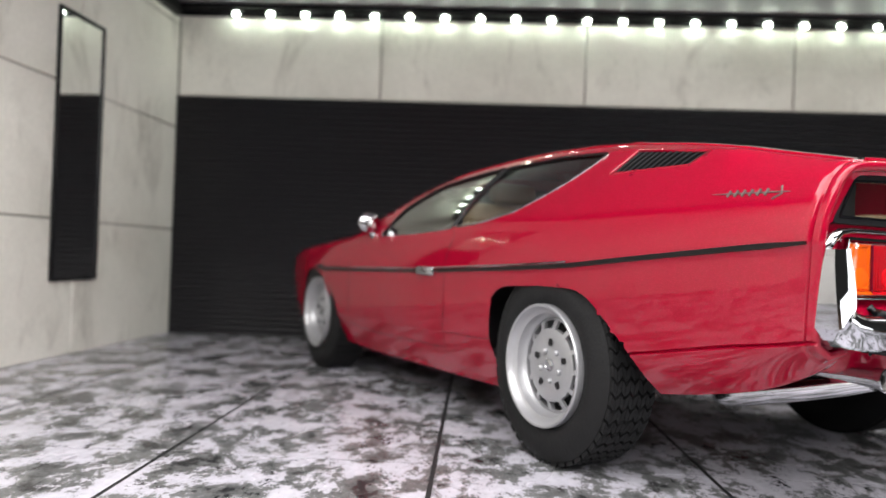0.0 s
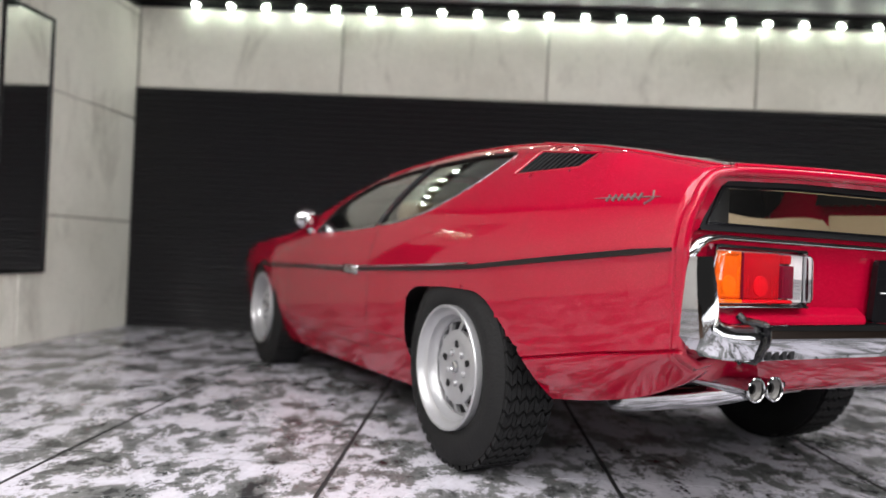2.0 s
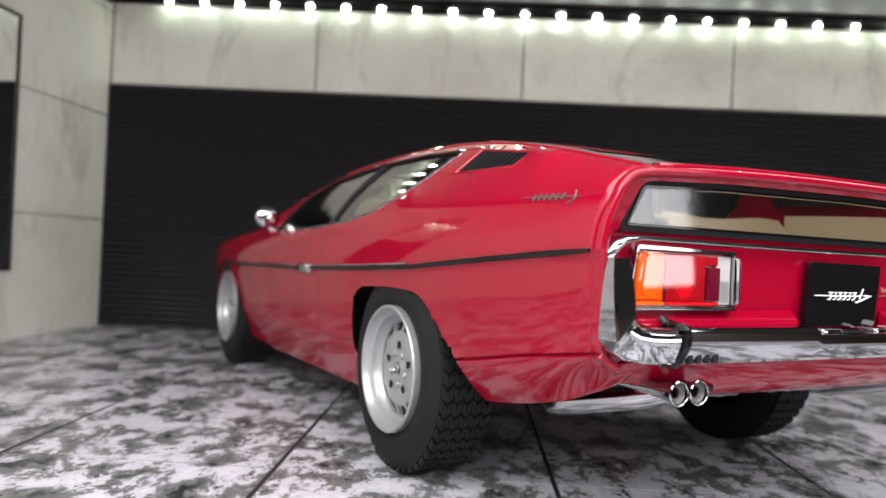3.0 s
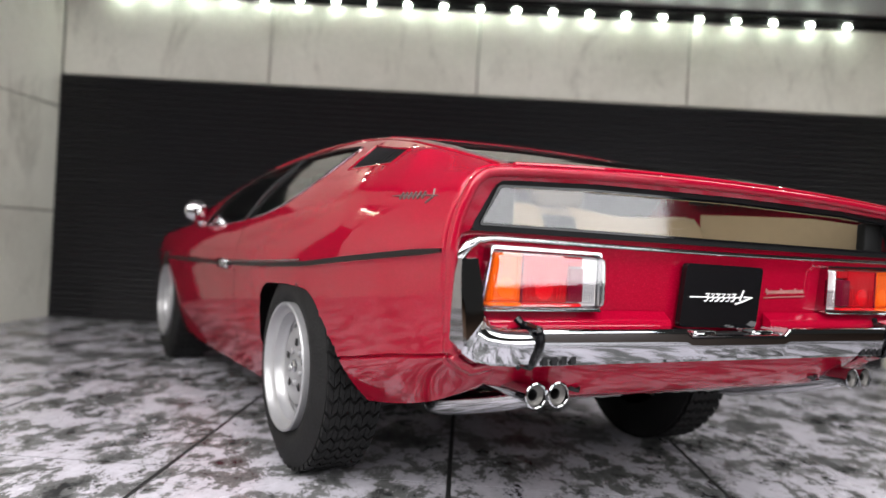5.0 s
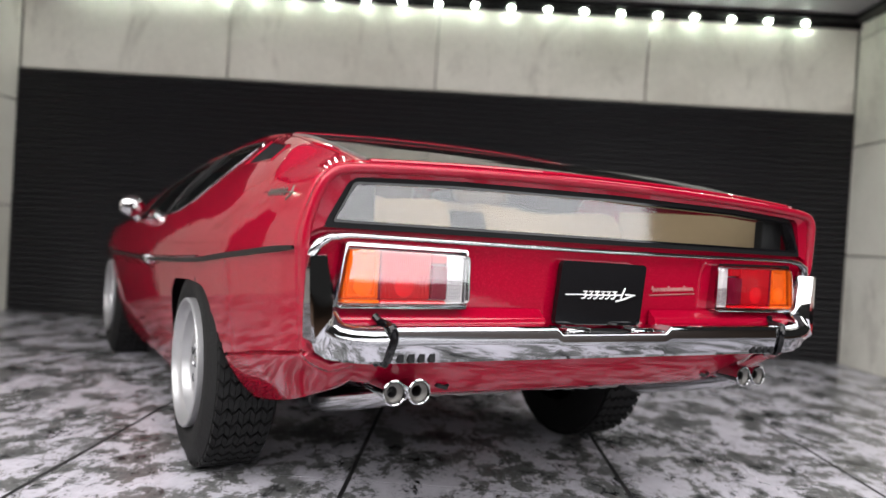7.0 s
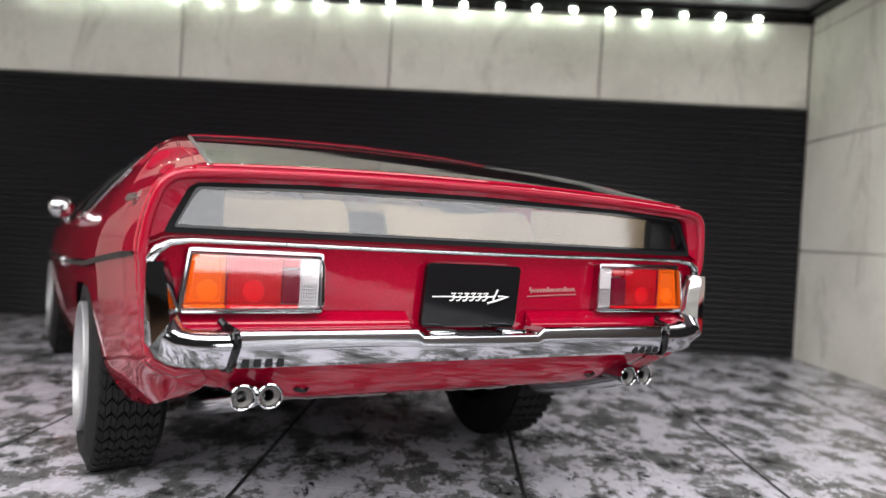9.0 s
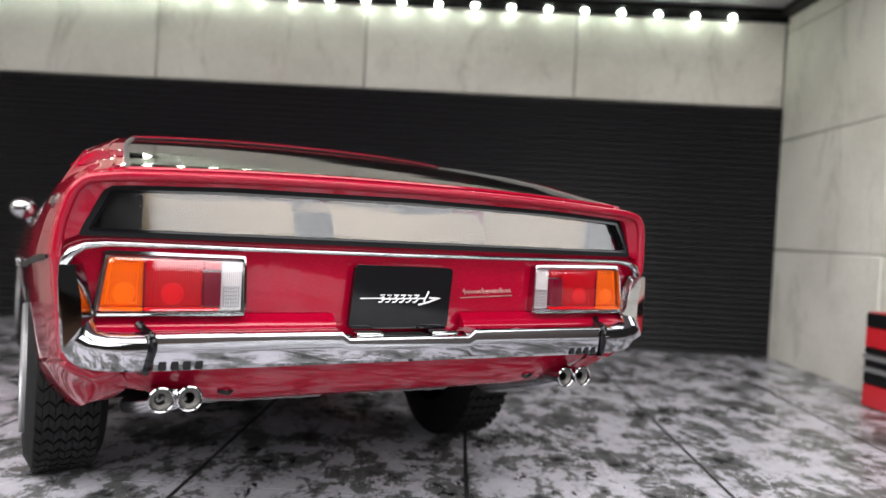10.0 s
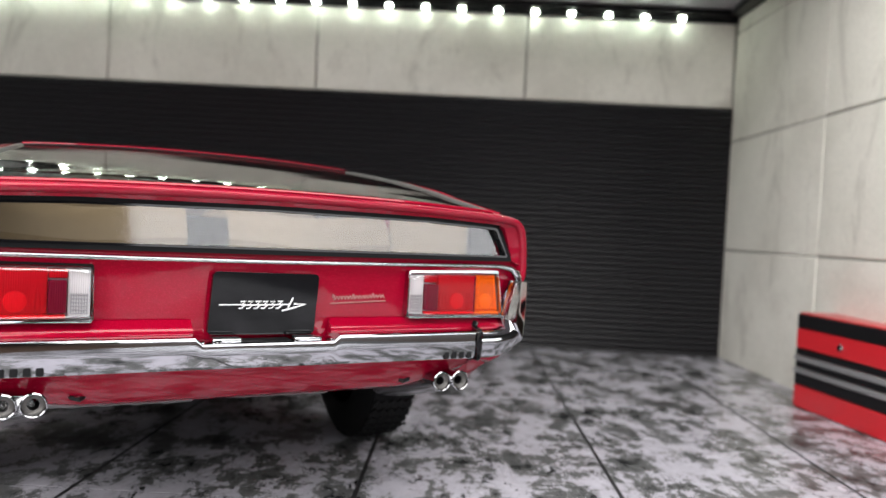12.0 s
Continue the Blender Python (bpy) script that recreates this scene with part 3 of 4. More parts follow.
def wheel(name, x, y, side):
    """A tyre with zigzag tread on a dished silver rim with slots; side: +1 for the right of the car."""
    R, W, rim = 0.357, 0.25, 0.224
    root = part(name, turned(bmesh.new(), [(-W + 0.01, rim - 0.02), (-W, rim + 0.02), (-W + 0.004, rim + 0.07), (-W + 0.03, R - 0.012), (-W + 0.05, R - 0.013), (-0.05, R - 0.013), (-0.028, R - 0.014),
                                           (-0.006, rim + 0.078), (-0.002, rim + 0.045), (-0.010, rim + 0.010), (-0.022, rim - 0.004)], 72), RUBBER, car, "black rubber tyre", matrix=pose(x * U, y * U, R * U, 0, 0, 0 if side > 0 else 180))
    lip = [(-0.022, rim - 0.002), (0.006, rim - 0.001), (0.011, rim - 0.005), (0.009, rim - 0.012), (-0.006, rim - 0.018), (-0.016, rim - 0.026), (-0.020, rim - 0.036), (-0.040, rim - 0.040), (-0.050, rim - 0.046), (-0.054, rim - 0.051), (-0.13, rim - 0.053)]
    part("rim", turned(bmesh.new(), lip, 64), SILVER, root, "dished silver wheel rim")
    # slotted centre disc
    bm = bmesh.new()
    n, seg = 12, 8
    rings = [(-0.026, 0.0), (-0.024, 0.030), (-0.028, 0.045), (-0.026, 0.08), (-0.024, 0.122), (-0.028, 0.130), (-0.040, 0.160), (-0.046, 0.170)]
    rings = [(a - 0.014, r * 1.02) for a, r in rings]
    m = n * seg
    grid = [[bm.verts.new((a, r * math.cos(2 * math.pi * k / m), r * math.sin(2 * math.pi * k / m))) for k in range(m)] for a, r in rings[1:]]
    for a in range(len(grid) - 1):
        for k in range(m):
            slot = a == 4 and (k % seg) < 6
            if not slot:
                bm.faces.new((grid[a][k], grid[a][(k + 1) % m], grid[a + 1][(k + 1) % m], grid[a + 1][k]))
    bm.faces.new(grid[0])
    ex = bmesh.ops.extrude_face_region(bm, geom=bm.faces[:])
    for v in ex["geom"]:
        if isinstance(v, bmesh.types.BMVert):
            v.co.x -= 0.014
    bmesh.ops.recalc_face_normals(bm, faces=bm.faces)
    part("wheel_disc", bm, SILVER, root)
    part("brake_backing", turned(bmesh.new(), [(-0.115, 0.0), (-0.115, 0.168), (-0.125, 0.168), (-0.125, 0.0)], 32), BLACK, root)
    for k in range(5):
        t = 2 * math.pi * k / 5 + 0.3
        c, s_ = math.cos(t), math.sin(t)
        out = [(-0.0375, 0.085 * c - a * s_ + b * c, 0.082 * s_ + a * c + b * s_) for a, b in rounded([(-0.013, -0.012), (0.013, -0.012), (0.009, 0.014), (-0.009, 0.014)], 0.006, 3)]
        part("vent_hole", slab(bmesh.new(), out, 0.002, 0), BLACK, root)
        t += math.pi / 5
        part("wheel_nut", turned(bmesh.new(), [(-0.042, 0.011), (-0.033, 0.011), (-0.029, 0.007), (-0.029, 0.0)], 10, "X", (0, 0.058 * math.cos(t), 0.058 * math.sin(t))), SILVER, root)
    part("hub_cap", turned(bmesh.new(), [(-0.042, 0.024), (-0.030, 0.022), (-0.026, 0.014), (-0.029, 0.012), (-0.029, 0.0)], 20), CHROME, root)
    # tread: rows of zigzag ribs
    n_t = 46
    bm = bmesh.new()
    xs = [-W + 0.035 + (W - 0.065) * k / 10 for k in range(11)]
    for j in range(n_t):
        a0 = 2 * math.pi * j / n_t
        for k in range(10):
            zig = 0.055 * (1 if k % 2 else -1)
            pts = []
            for xx, da in ((xs[k], -zig / 2), (xs[k + 1], zig / 2)):
                for wv in (0, 0.103):
                    t = a0 + da + wv
                    pts.append((xx + (0.001 if xx == xs[k] else -0.001), t))
            lo = [bm.verts.new((p, (R - 0.018) * math.cos(t), (R - 0.018) * math.sin(t))) for p, t in pts]
            hi = [bm.verts.new((p, (R + 0.001) * math.cos(t), (R + 0.001) * math.sin(t))) for p, t in pts]
            for f in ((0, 1, 3, 2),):
                bm.faces.new([hi[i] for i in f])
            for i, jj in ((0, 1), (1, 3), (3, 2), (2, 0)):
                bm.faces.new((lo[i], lo[jj], hi[jj], hi[i]))
    bmesh.ops.recalc_face_normals(bm, faces=bm.faces)
    tagged(part("tread", bm, RUBBER, root), kind="stuff")
    return root


for side in (-1, 1):
    for y in (0.0, AXLE):
        wheel("wheel", side * 0.917, y, side)


# wheel wells and floor pan
for side in (-1, 1):
    for y, w in ((-0.05, 0.53), (2.53, 0.47)):
        bm = bmesh.new()
        pts = [(w * math.cos(t) * (1.0 if y < 1 else 0.94), 0.36 + 0.315 * math.sin(t) ** 0.4) for t in (math.pi * k / 14 for k in range(15))]
        loft(bm, [[((min(0.9, side_x(y + a, b) - 0.015) if x else 0.5) * side, y + a, b) for a, b in pts] for x in (1, 0)], closed=False)
        vs = [bm.verts.new((0.5 * side, y + a, b)) for a, b in pts]
        bm.faces.new(vs)
        bmesh.ops.recalc_face_normals(bm, faces=bm.faces)
        part("wheel_well", bm, BLACK, car)
part("floor_pan", boxed((-0.66, -0.98, 0.43), (0.66, 3.3, 0.47), 0.02), BLACK, car)
part("gearbox_tunnel", boxed((-0.50, 0.45, 0.24), (0.50, 2.0, 0.42), 0.05), BLACK, car)
part("rear_axle_case", boxed((-0.30, -0.25, 0.27), (0.30, 0.2, 0.42), 0.06), BLACK, car)


# ---- tail ----
def framed(name, outer, inner, y0, y1, mat, parent, label="", corner=0.025):
    """A ring-shaped frame between two outlines of equal corners, from y0 (front) to y1 (back)."""
    bm = bmesh.new()
    o, i = rounded(outer, corner, 4), rounded(inner, corner * 0.8, 4)
    loft(bm, [[(x, y1, z) for x, z in o], [(x, y0 + 0.003, z) for x, z in o], [(x * 0.998, y0, z) for x, z in o], [(x, y0, z) for x, z in i], [(x, y1, z) for x, z in i]], closed=True, caps=False)
    bmesh.ops.recalc_face_normals(bm, faces=bm.faces)
    return part(name, bm, mat, parent, label)


# rear window
framed("rear_window_frame", W_OUT, W_IN, -1.082, -1.045, FRAME_BLACK, car, "satin black rear window frame", 0.014)
framed("window_gasket", [(x * 1.004, z + (0.0025 if z > 0.9 else -0.0025)) for x, z in W_IN], [(x * 0.993, z + (-0.004 if z > 0.9 else 0.004)) for x, z in W_IN], -1.086, -1.06, GLOSS_BLACK, car, "gloss black inner gasket", 0.010)
bm = bmesh.new()
pane = bm.faces.new([bm.verts.new((x, -1.062, z)) for x, z in rounded(W_IN, 0.02, 3)])
pane.normal_update()
if pane.normal.y > 0:
    pane.normal_flip()
part("rear_window", bm, REAR_PANE, car, "thin reflective clear window").visible_shadow = False

# interior
part("boot_floor", boxed((-0.76, -1.02, 0.80), (0.76, -0.30, 0.835), 0.01), CREAM, car)
for side in (-1, 1):
    part("boot_corner", boxed((0.745 * side - 0.05, -1.045, 0.838), (0.745 * side + 0.05, -1.01, 0.962), 0.01), BLACK, car)
    part("boot_lining", slab(bmesh.new(), [(side * 0.755, y, z) for y, z in ((-1.0, 0.80), (-0.28, 0.80), (-0.28, 0.995), (-0.5, 0.99), (-0.8, 0.98), (-1.0, 0.955))], side * 0.012, 0), TAN, car)
    for y, h in ((0.1, 1.0), (1.05, 1.02)):
        x = 0.34 * side
        part("seat_back", boxed((x - 0.26, y, 0.40), (x + 0.26, y + 0.18, h), 0.07, 3), TAN, car)
        part("seat_cushion", boxed((x - 0.26, y + 0.19, 0.36), (x + 0.26, y + 0.68, 0.56), 0.06, 3), TAN, car)
        part("headrest", boxed((x - 0.13, y + 0.02, h + 0.002), (x + 0.13, y + 0.12, h + 0.11), 0.04, 3), TAN, car)
for side in (-1, 1):
    bm = bmesh.new()
    loft(bm, [[(side * (0.075 + 0.665 * k / 14), y, z + 0.010 * math.cos(2 * math.pi * k / 14)) for k in range(15)] for y, z in ((-0.30, 0.80), (-0.33, 0.86), (-0.30, 0.925), (-0.26, 0.965), (-0.20, 0.975))], closed=False, caps=False)
    bmesh.ops.recalc_face_normals(bm, faces=bm.faces)
    part("boot_bulkhead", bm, TAN, car, "tan padded bulkhead half")
part("bulkhead_backing", boxed((-0.77, -0.19, 0.78), (0.77, -0.17, 0.95), 0.004, 1), BLACK, car)
part("dashboard", boxed((-0.74, 1.72, 0.66), (0.74, 1.98, 0.83), 0.05, 3), BLACK, car)
bm = bmesh.new()
tube(bm, [(-0.34 + 0.17 * math.cos(t), 1.62 + 0.05 * math.sin(t), 0.78 + 0.16 * math.sin(t)) for t in (2 * math.pi * k / 28 for k in range(29))], 0.012, 6, caps=False)
part("steering_wheel", bm, BLACK, car)

# chrome bead above the lamps
for side in (-1, 1):
    bm = bmesh.new()
    path = [(0.868, -1.085, 0.772), (0.866, -1.098, 0.792), (0.852, -1.104, 0.813), (0.825, -1.105, 0.828), (0.78, -1.104, 0.834), (0.6, -1.102, 0.833), (0.3, -1.101, 0.831), (0.0, -1.101, 0.830)]
    tube(bm, [(x * side, y + 0.014, z) for x, y, z in path], [0.013, 0.015, 0.014, 0.010, 0.0075, 0.0065, 0.0065, 0.0065], 10)
    bmesh.ops.recalc_face_normals(bm, faces=bm.faces)
    part("chrome_bead", bm, CHROME, car, "polished chrome")


def tail_lamp(side):
    """A wide lamp: amber, red and clear lenses in a chrome frame."""
    def x(u):
        return side * (0.452 + (0.795 - 0.452) * u)

    root = framed("tail_lamp", [(x(-0.01), 0.667), (x(1.026), 0.665), (x(0.968), 0.819), (x(0.0), 0.814)], [(x(0.002), 0.673), (x(1.008), 0.672), (x(0.953), 0.811), (x(0.010), 0.808)],
                  -1.088, -1.05, CHROME, car, "rectangular tail lamp with amber, red and clear lenses in chrome", 0.008)
    part("reflector", slab(bmesh.new(), [(x(0.01), -1.064, 0.675), (x(1.0), -1.064, 0.675), (x(0.95), -1.064, 0.806), (x(0.012), -1.064, 0.803)], 0.004), SILVER, root)
    # the two lowest strips paint light on the lower bevel in brighter lens colours
    for name, u0, u1, z0, z1, mat, out in (("frosted_lens", 0.012, 0.168, 0.678, 0.800, LENS_WHITE, -1.078), ("dark_reflector", 0.176, 0.30, 0.688, 0.772, DARK_RED, -1.096), ("upper_reflector", 0.172, 0.30, 0.776, 0.800, RED_LENS, -1.086),
                                           ("red_lens", 0.303, 0.70, 0.686, 0.802, RED_LENS, -1.088), ("amber_lens", 0.704, 0.985, 0.686, 0.803, AMBER, -1.086),
                                           ("red_lit_edge", 0.180, 0.70, 0.676, 0.685, BRIGHT_RED, -1.096), ("amber_lit_edge", 0.704, 0.985, 0.676, 0.685, BRIGHT_AMBER, -1.094)):
        a, b = sorted((x(u0), x(u1)))
        bm = boxed((a, out, z0), (b, -1.066, z1), 0.004, 3)
        for v in bm.verts:
            if name.startswith("amber") and v.co.x * side > 0.74:
                v.co.x -= side * 0.018 * (v.co.z - 0.676) / 0.127
        part(name, bm, mat, root)
    # round bulb windows, a raised ridge round the amber one, upright ribs and the ribbed grid of the clear end
    part("bulb_window", turned(bmesh.new(), [(-1.087, 0.027), (-1.0905, 0.0255), (-1.0915, 0.021), (-1.092, 0.0)], 24, "Y", (x(0.51), 0, 0.718)), BRIGHT_RED, root)
    part("amber_window", turned(bmesh.new(), [(-1.085, 0.026), (-1.0885, 0.0245), (-1.0895, 0.020), (-1.090, 0.0)], 24, "Y", (x(0.83), 0, 0.718)), BRIGHT_AMBER, root)
    ridge = [(x(u), -1.0865, z) for u, z in ((0.745, 0.694), (0.945, 0.694), (0.915, 0.795), (0.745, 0.795), (0.745, 0.694))]
    part("lens_ridge", tube(bmesh.new(), ridge, 0.0028, 5), BRIGHT_AMBER, root)
    for u in (0.33, 0.36, 0.39, 0.62, 0.65, 0.68):
        part("lens_rib", boxed((x(u) - 0.0022, -1.0900, 0.690), (x(u) + 0.0022, -1.087, 0.745), 0.0008, 1), RED_LENS, root)
    part("lens_divider", boxed((x(0.702) - 0.0018, -1.0915, 0.678), (x(0.702) + 0.0018, -1.07, 0.802), 0.0006, 1), DARK_RED, root)
    for k in range(6):
        z = 0.686 + 0.0095 * k
        part("grid_bar", tube(bmesh.new(), [(x(0.03), -1.0785, z), (x(0.15), -1.0785, z)], 0.0022, 5), SILVER, root)
    for k in range(7):
        u = 0.035 + 0.018 * k
        part("grid_bar", tube(bmesh.new(), [(x(u), -1.0785, 0.684), (x(u), -1.0785, 0.738)], 0.0018, 5), SILVER, root)
    # clear cover, curved at its inner end
    cover = [(x(-0.012), 0.676), (x(1.0), 0.674), (x(0.948), 0.807), (x(0.0), 0.803)]
    bm = bmesh.new()
    o = rounded(cover, 0.018, 4)
    c = (x(0.5), 0.74)
    loft(bm, [[(px, -1.080, pz) for px, pz in o], [(px, -1.100, pz) for px, pz in o], [(c[0] + (px - c[0]) * 0.985, -1.107, c[1] + (pz - c[1]) * 0.95) for px, pz in o], [(c[0] + (px - c[0]) * 0.955, -1.1095, c[1] + (pz - c[1]) * 0.88) for px, pz in o]], caps=False)
    bm.faces.new(bm.verts[-len(o):])
    bmesh.ops.recalc_face_normals(bm, faces=bm.faces)
    part("lens_cover", bm, LENS_CLEAR, root, smooth=12).visible_shadow = False
    part("lower_rail", boxed((min(x(0), x(1)), -1.098, 0.664), (max(x(0), x(1)), -1.089, 0.671), 0.003), CHROME, root)


tail_lamp(-1)
tail_lamp(1)

# panel under the lamps and the shelf behind the bumper
prof = [(-1.060, 0.665), (-1.070, 0.655), (-1.082, 0.646), (-1.088, 0.640), (-1.090, 0.628), (-1.090, 0.58), (-1.06, 0.58)]
for side in (-1, 1):
    bm = loft(bmesh.new(), [[(x * side, y, z) for y, z in prof] for x in (0.20, 0.215, 0.80)], True)
    bmesh.ops.recalc_face_normals(bm, faces=bm.faces)
    part("tail_shelf", bm, PAINT, car)

SECTION = [(0.0, 0.628), (0.084, 0.628), (0.0885, 0.6273), (0.0915, 0.6255), (0.0930, 0.6225), (0.0934, 0.616), (0.0934, 0.606), (0.0934, 0.597), (0.0932, 0.589), (0.0915, 0.582), (0.078, 0.546), (0.070, 0.538), (0.0, 0.538)]


def bumper_ring(px, py, nx, ny, low=0.0, shrink=1.0):
    return [(px + nx * d * shrink, py + ny * d * shrink, z - low * max(0.0, (z - 0.546) / 0.082)) for d, z in SECTION]


CORNER = (((0.678, 0.627, 0.075), (0.678, 0.588, 0.093), (0.678, 0.539, 0.074)), ((0.735, 0.627, 0.075), (0.735, 0.588, 0.093), (0.735, 0.539, 0.074)), ((0.772, 0.629, 0.070), (0.778, 0.592, 0.089), (0.785, 0.542, 0.064)),
          ((0.795, 0.635, 0.068), (0.818, 0.601, 0.085), (0.826, 0.549, 0.052)), ((0.796, 0.645, 0.058), (0.842, 0.617, 0.080), (0.850, 0.565, 0.042)), ((0.800, 0.664, 0.034), (0.828, 0.648, 0.082), (0.868, 0.594, 0.069)),
          ((0.806, 0.700, 0.032), (0.830, 0.689, 0.081), (0.873, 0.642, 0.067)), ((0.812, 0.735, 0.032), (0.835, 0.727, 0.079), (0.877, 0.694, 0.064)), ((0.820, 0.765, 0.033), (0.842, 0.762, 0.076), (0.880, 0.749, 0.062)),
          ((0.827, 0.787, 0.034), (0.846, 0.787, 0.074), (0.879, 0.785, 0.061)))
bumper = part("bumper", loft(bmesh.new(), [bumper_ring(x, -1.06, 0, -1, low) for x, low in ((-0.672, 0), (-0.5, 0), (-0.205, 0), (-0.185, 0.018), (0.185, 0.018), (0.205, 0), (0.5, 0), (0.672, 0))]), CHROME, car, "polished chrome bumper bar", smooth=19)
for side in (-1, 1):
    # one swept piece: out along the bumper, round the corner and up into the horn; inner edge, ridge and outer edge, each (x, z, depth)
    rings = []
    for step, ((ix, iz, di), (rx, rz, dr), (ox, oz, do)) in enumerate(CORNER):
        curve = (3.6, 3.6, 3.2, 3.2, 3.4)[min(step, 4)]
        lx, lz = rx - ix, rz - iz
        k = math.hypot(lx, lz)
        lx, lz = lx / k, lz / k
        back = min(0.0, do) - 0.004
        ring = [(ix, iz, back), (ix, iz, di - 0.009)]
        for u in (0.04, 0.14, 0.28, 0.46, 0.66, 0.84):
            ring.append((ix + (rx - ix) * u, iz + (rz - iz) * u, di - 0.006 + (dr - di + 0.006) * (1 - (1 - u) ** curve if step < 5 else u)))
        ring += [(rx, rz, dr), (rx + 0.14 * (ox - rx), rz + 0.14 * (oz - rz), dr - (0.0015 if step < 5 else 0.14 * (dr - do))),
                 (ox - 0.006 * lx, oz - 0.006 * lz, do + (0.006 if step < 5 else 0.002)), (ox, oz, do - 0.003), (ox, oz, back)]
        rings.append([(x * side, -1.06 - d, z) for x, z, d in ring])
    bm = loft(bmesh.new(), rings)
    bmesh.ops.recalc_face_normals(bm, faces=bm.faces)
    part("bumper_corner", bm, CHROME, car, "polished chrome bumper corner rising into an upright horn", smooth=22)
    # black rubber seam over the joint
    path = [(0.702, -1.088, 0.648), (0.692, -1.10, 0.634)] + [(0.676 + 0.012 * abs(z - 0.60) / 0.06, -1.064 - d, z) for d, z in SECTION[1:]] + [(0.69, -1.09, 0.532)]
    part("rubber_seam", tube(bmesh.new(), [(x * side, y, z) for x, y, z in path], 0.0095, 8), GLOSS_BLACK, car, "black rubber joint strip")
    # lamp covers over the plate recess; black bars put the tailpipes' reflection on the bumper
    x = 0.115 * side
    part("plate_lamp", boxed((x - 0.042, -1.135, 0.600), (x + 0.042, -1.09, 0.622), 0.008, 3), CHROME, car, "small chrome plate lamp")
    part("plate_lamp_lens", boxed((x - 0.03, -1.138, 0.604), (x + 0.03, -1.134, 0.612), 0.001, 1), LENS_CLEAR, car)
    part("bracket", boxed((0.19 * side - 0.012, -1.142, 0.596), (0.19 * side + 0.012, -1.09, 0.616), 0.004), CHROME, car)
    for k in range(4):
        xx = (0.568 + 0.028 * k) * side
        part("tip_reflection", boxed((xx - 0.009, -1.1445, 0.541), (xx + 0.009, -1.12, 0.564), 0.002, 1), BLACK, car)
part("plate_tray", boxed((-0.07, -1.125, 0.598), (0.07, -1.07, 0.612), 0.003, 1), BLACK, car)

# number plate blank with a plain white emblem
plate = part("plate", slab(bmesh.new(), [(x, -1.088 + 0.05 * (0.80 - z), z) for x, z in rounded([(-0.160, 0.624), (0.148, 0.620), (0.156, 0.797), (-0.150, 0.801)], 0.016, 5)], 0.018), GLOSS_BLACK, car, "glossy black display plate")


def emblem(parent, mat, at, width, height, y):
    """A plain emblem: a long pointed bar, a row of slanted strokes and a swept tail."""
    def stroke(name, pts, r):
        part(name, tube(bmesh.new(), [(at[0] + u * width, y, at[1] + v * height) for u, v in pts], r, 5), mat, parent, "plain white emblem" if name == "emblem_bar" else "")

    stroke("emblem_bar", [(-0.5, 0.0), (-0.35, 0.01), (-0.2, 0.02)], 0.0020)
    for k in range(6):
        u = -0.235 + 0.085 * k
        stroke("emblem_glyph", [(u - 0.022, 0.22), (u + 0.034, 0.25), (u - 0.006, 0.04), (u + 0.026, -0.02), (u - 0.010, -0.23), (u - 0.044, -0.24)], (0.0024, 0.0019, 0.0027)[k % 3])
    stroke("emblem_line", [(-0.25, -0.02), (0.30, 0.02)], 0.0022)
    stroke("emblem_tail", [(0.22, -0.42), (0.34, -0.25), (0.50, 0.05), (0.36, 0.05)], 0.0030)
    stroke("emblem_tip", [(0.29, -0.2), (0.35, 0.5)], 0.0027)


emblem(plate, WHITE_PRINT, (-0.008, 0.708), 0.25, 0.042, -1.0865)
bar = part("script_badge", tube(bmesh.new(), [(0.204, -1.056, 0.708), (0.388, -1.056, 0.716)], 0.0022, 5), BADGE, car, "thin rose metal badge of plain strokes")
part("badge_wave", tube(bmesh.new(), [(0.212 + 0.172 * k / 80, -1.056, 0.7245 + 0.00008 * k + (0.012 if k % 30 < 4 else 0.0055) * math.sin(k * 1.25)) for k in range(81)], 0.0022, 5), BADGE, bar)

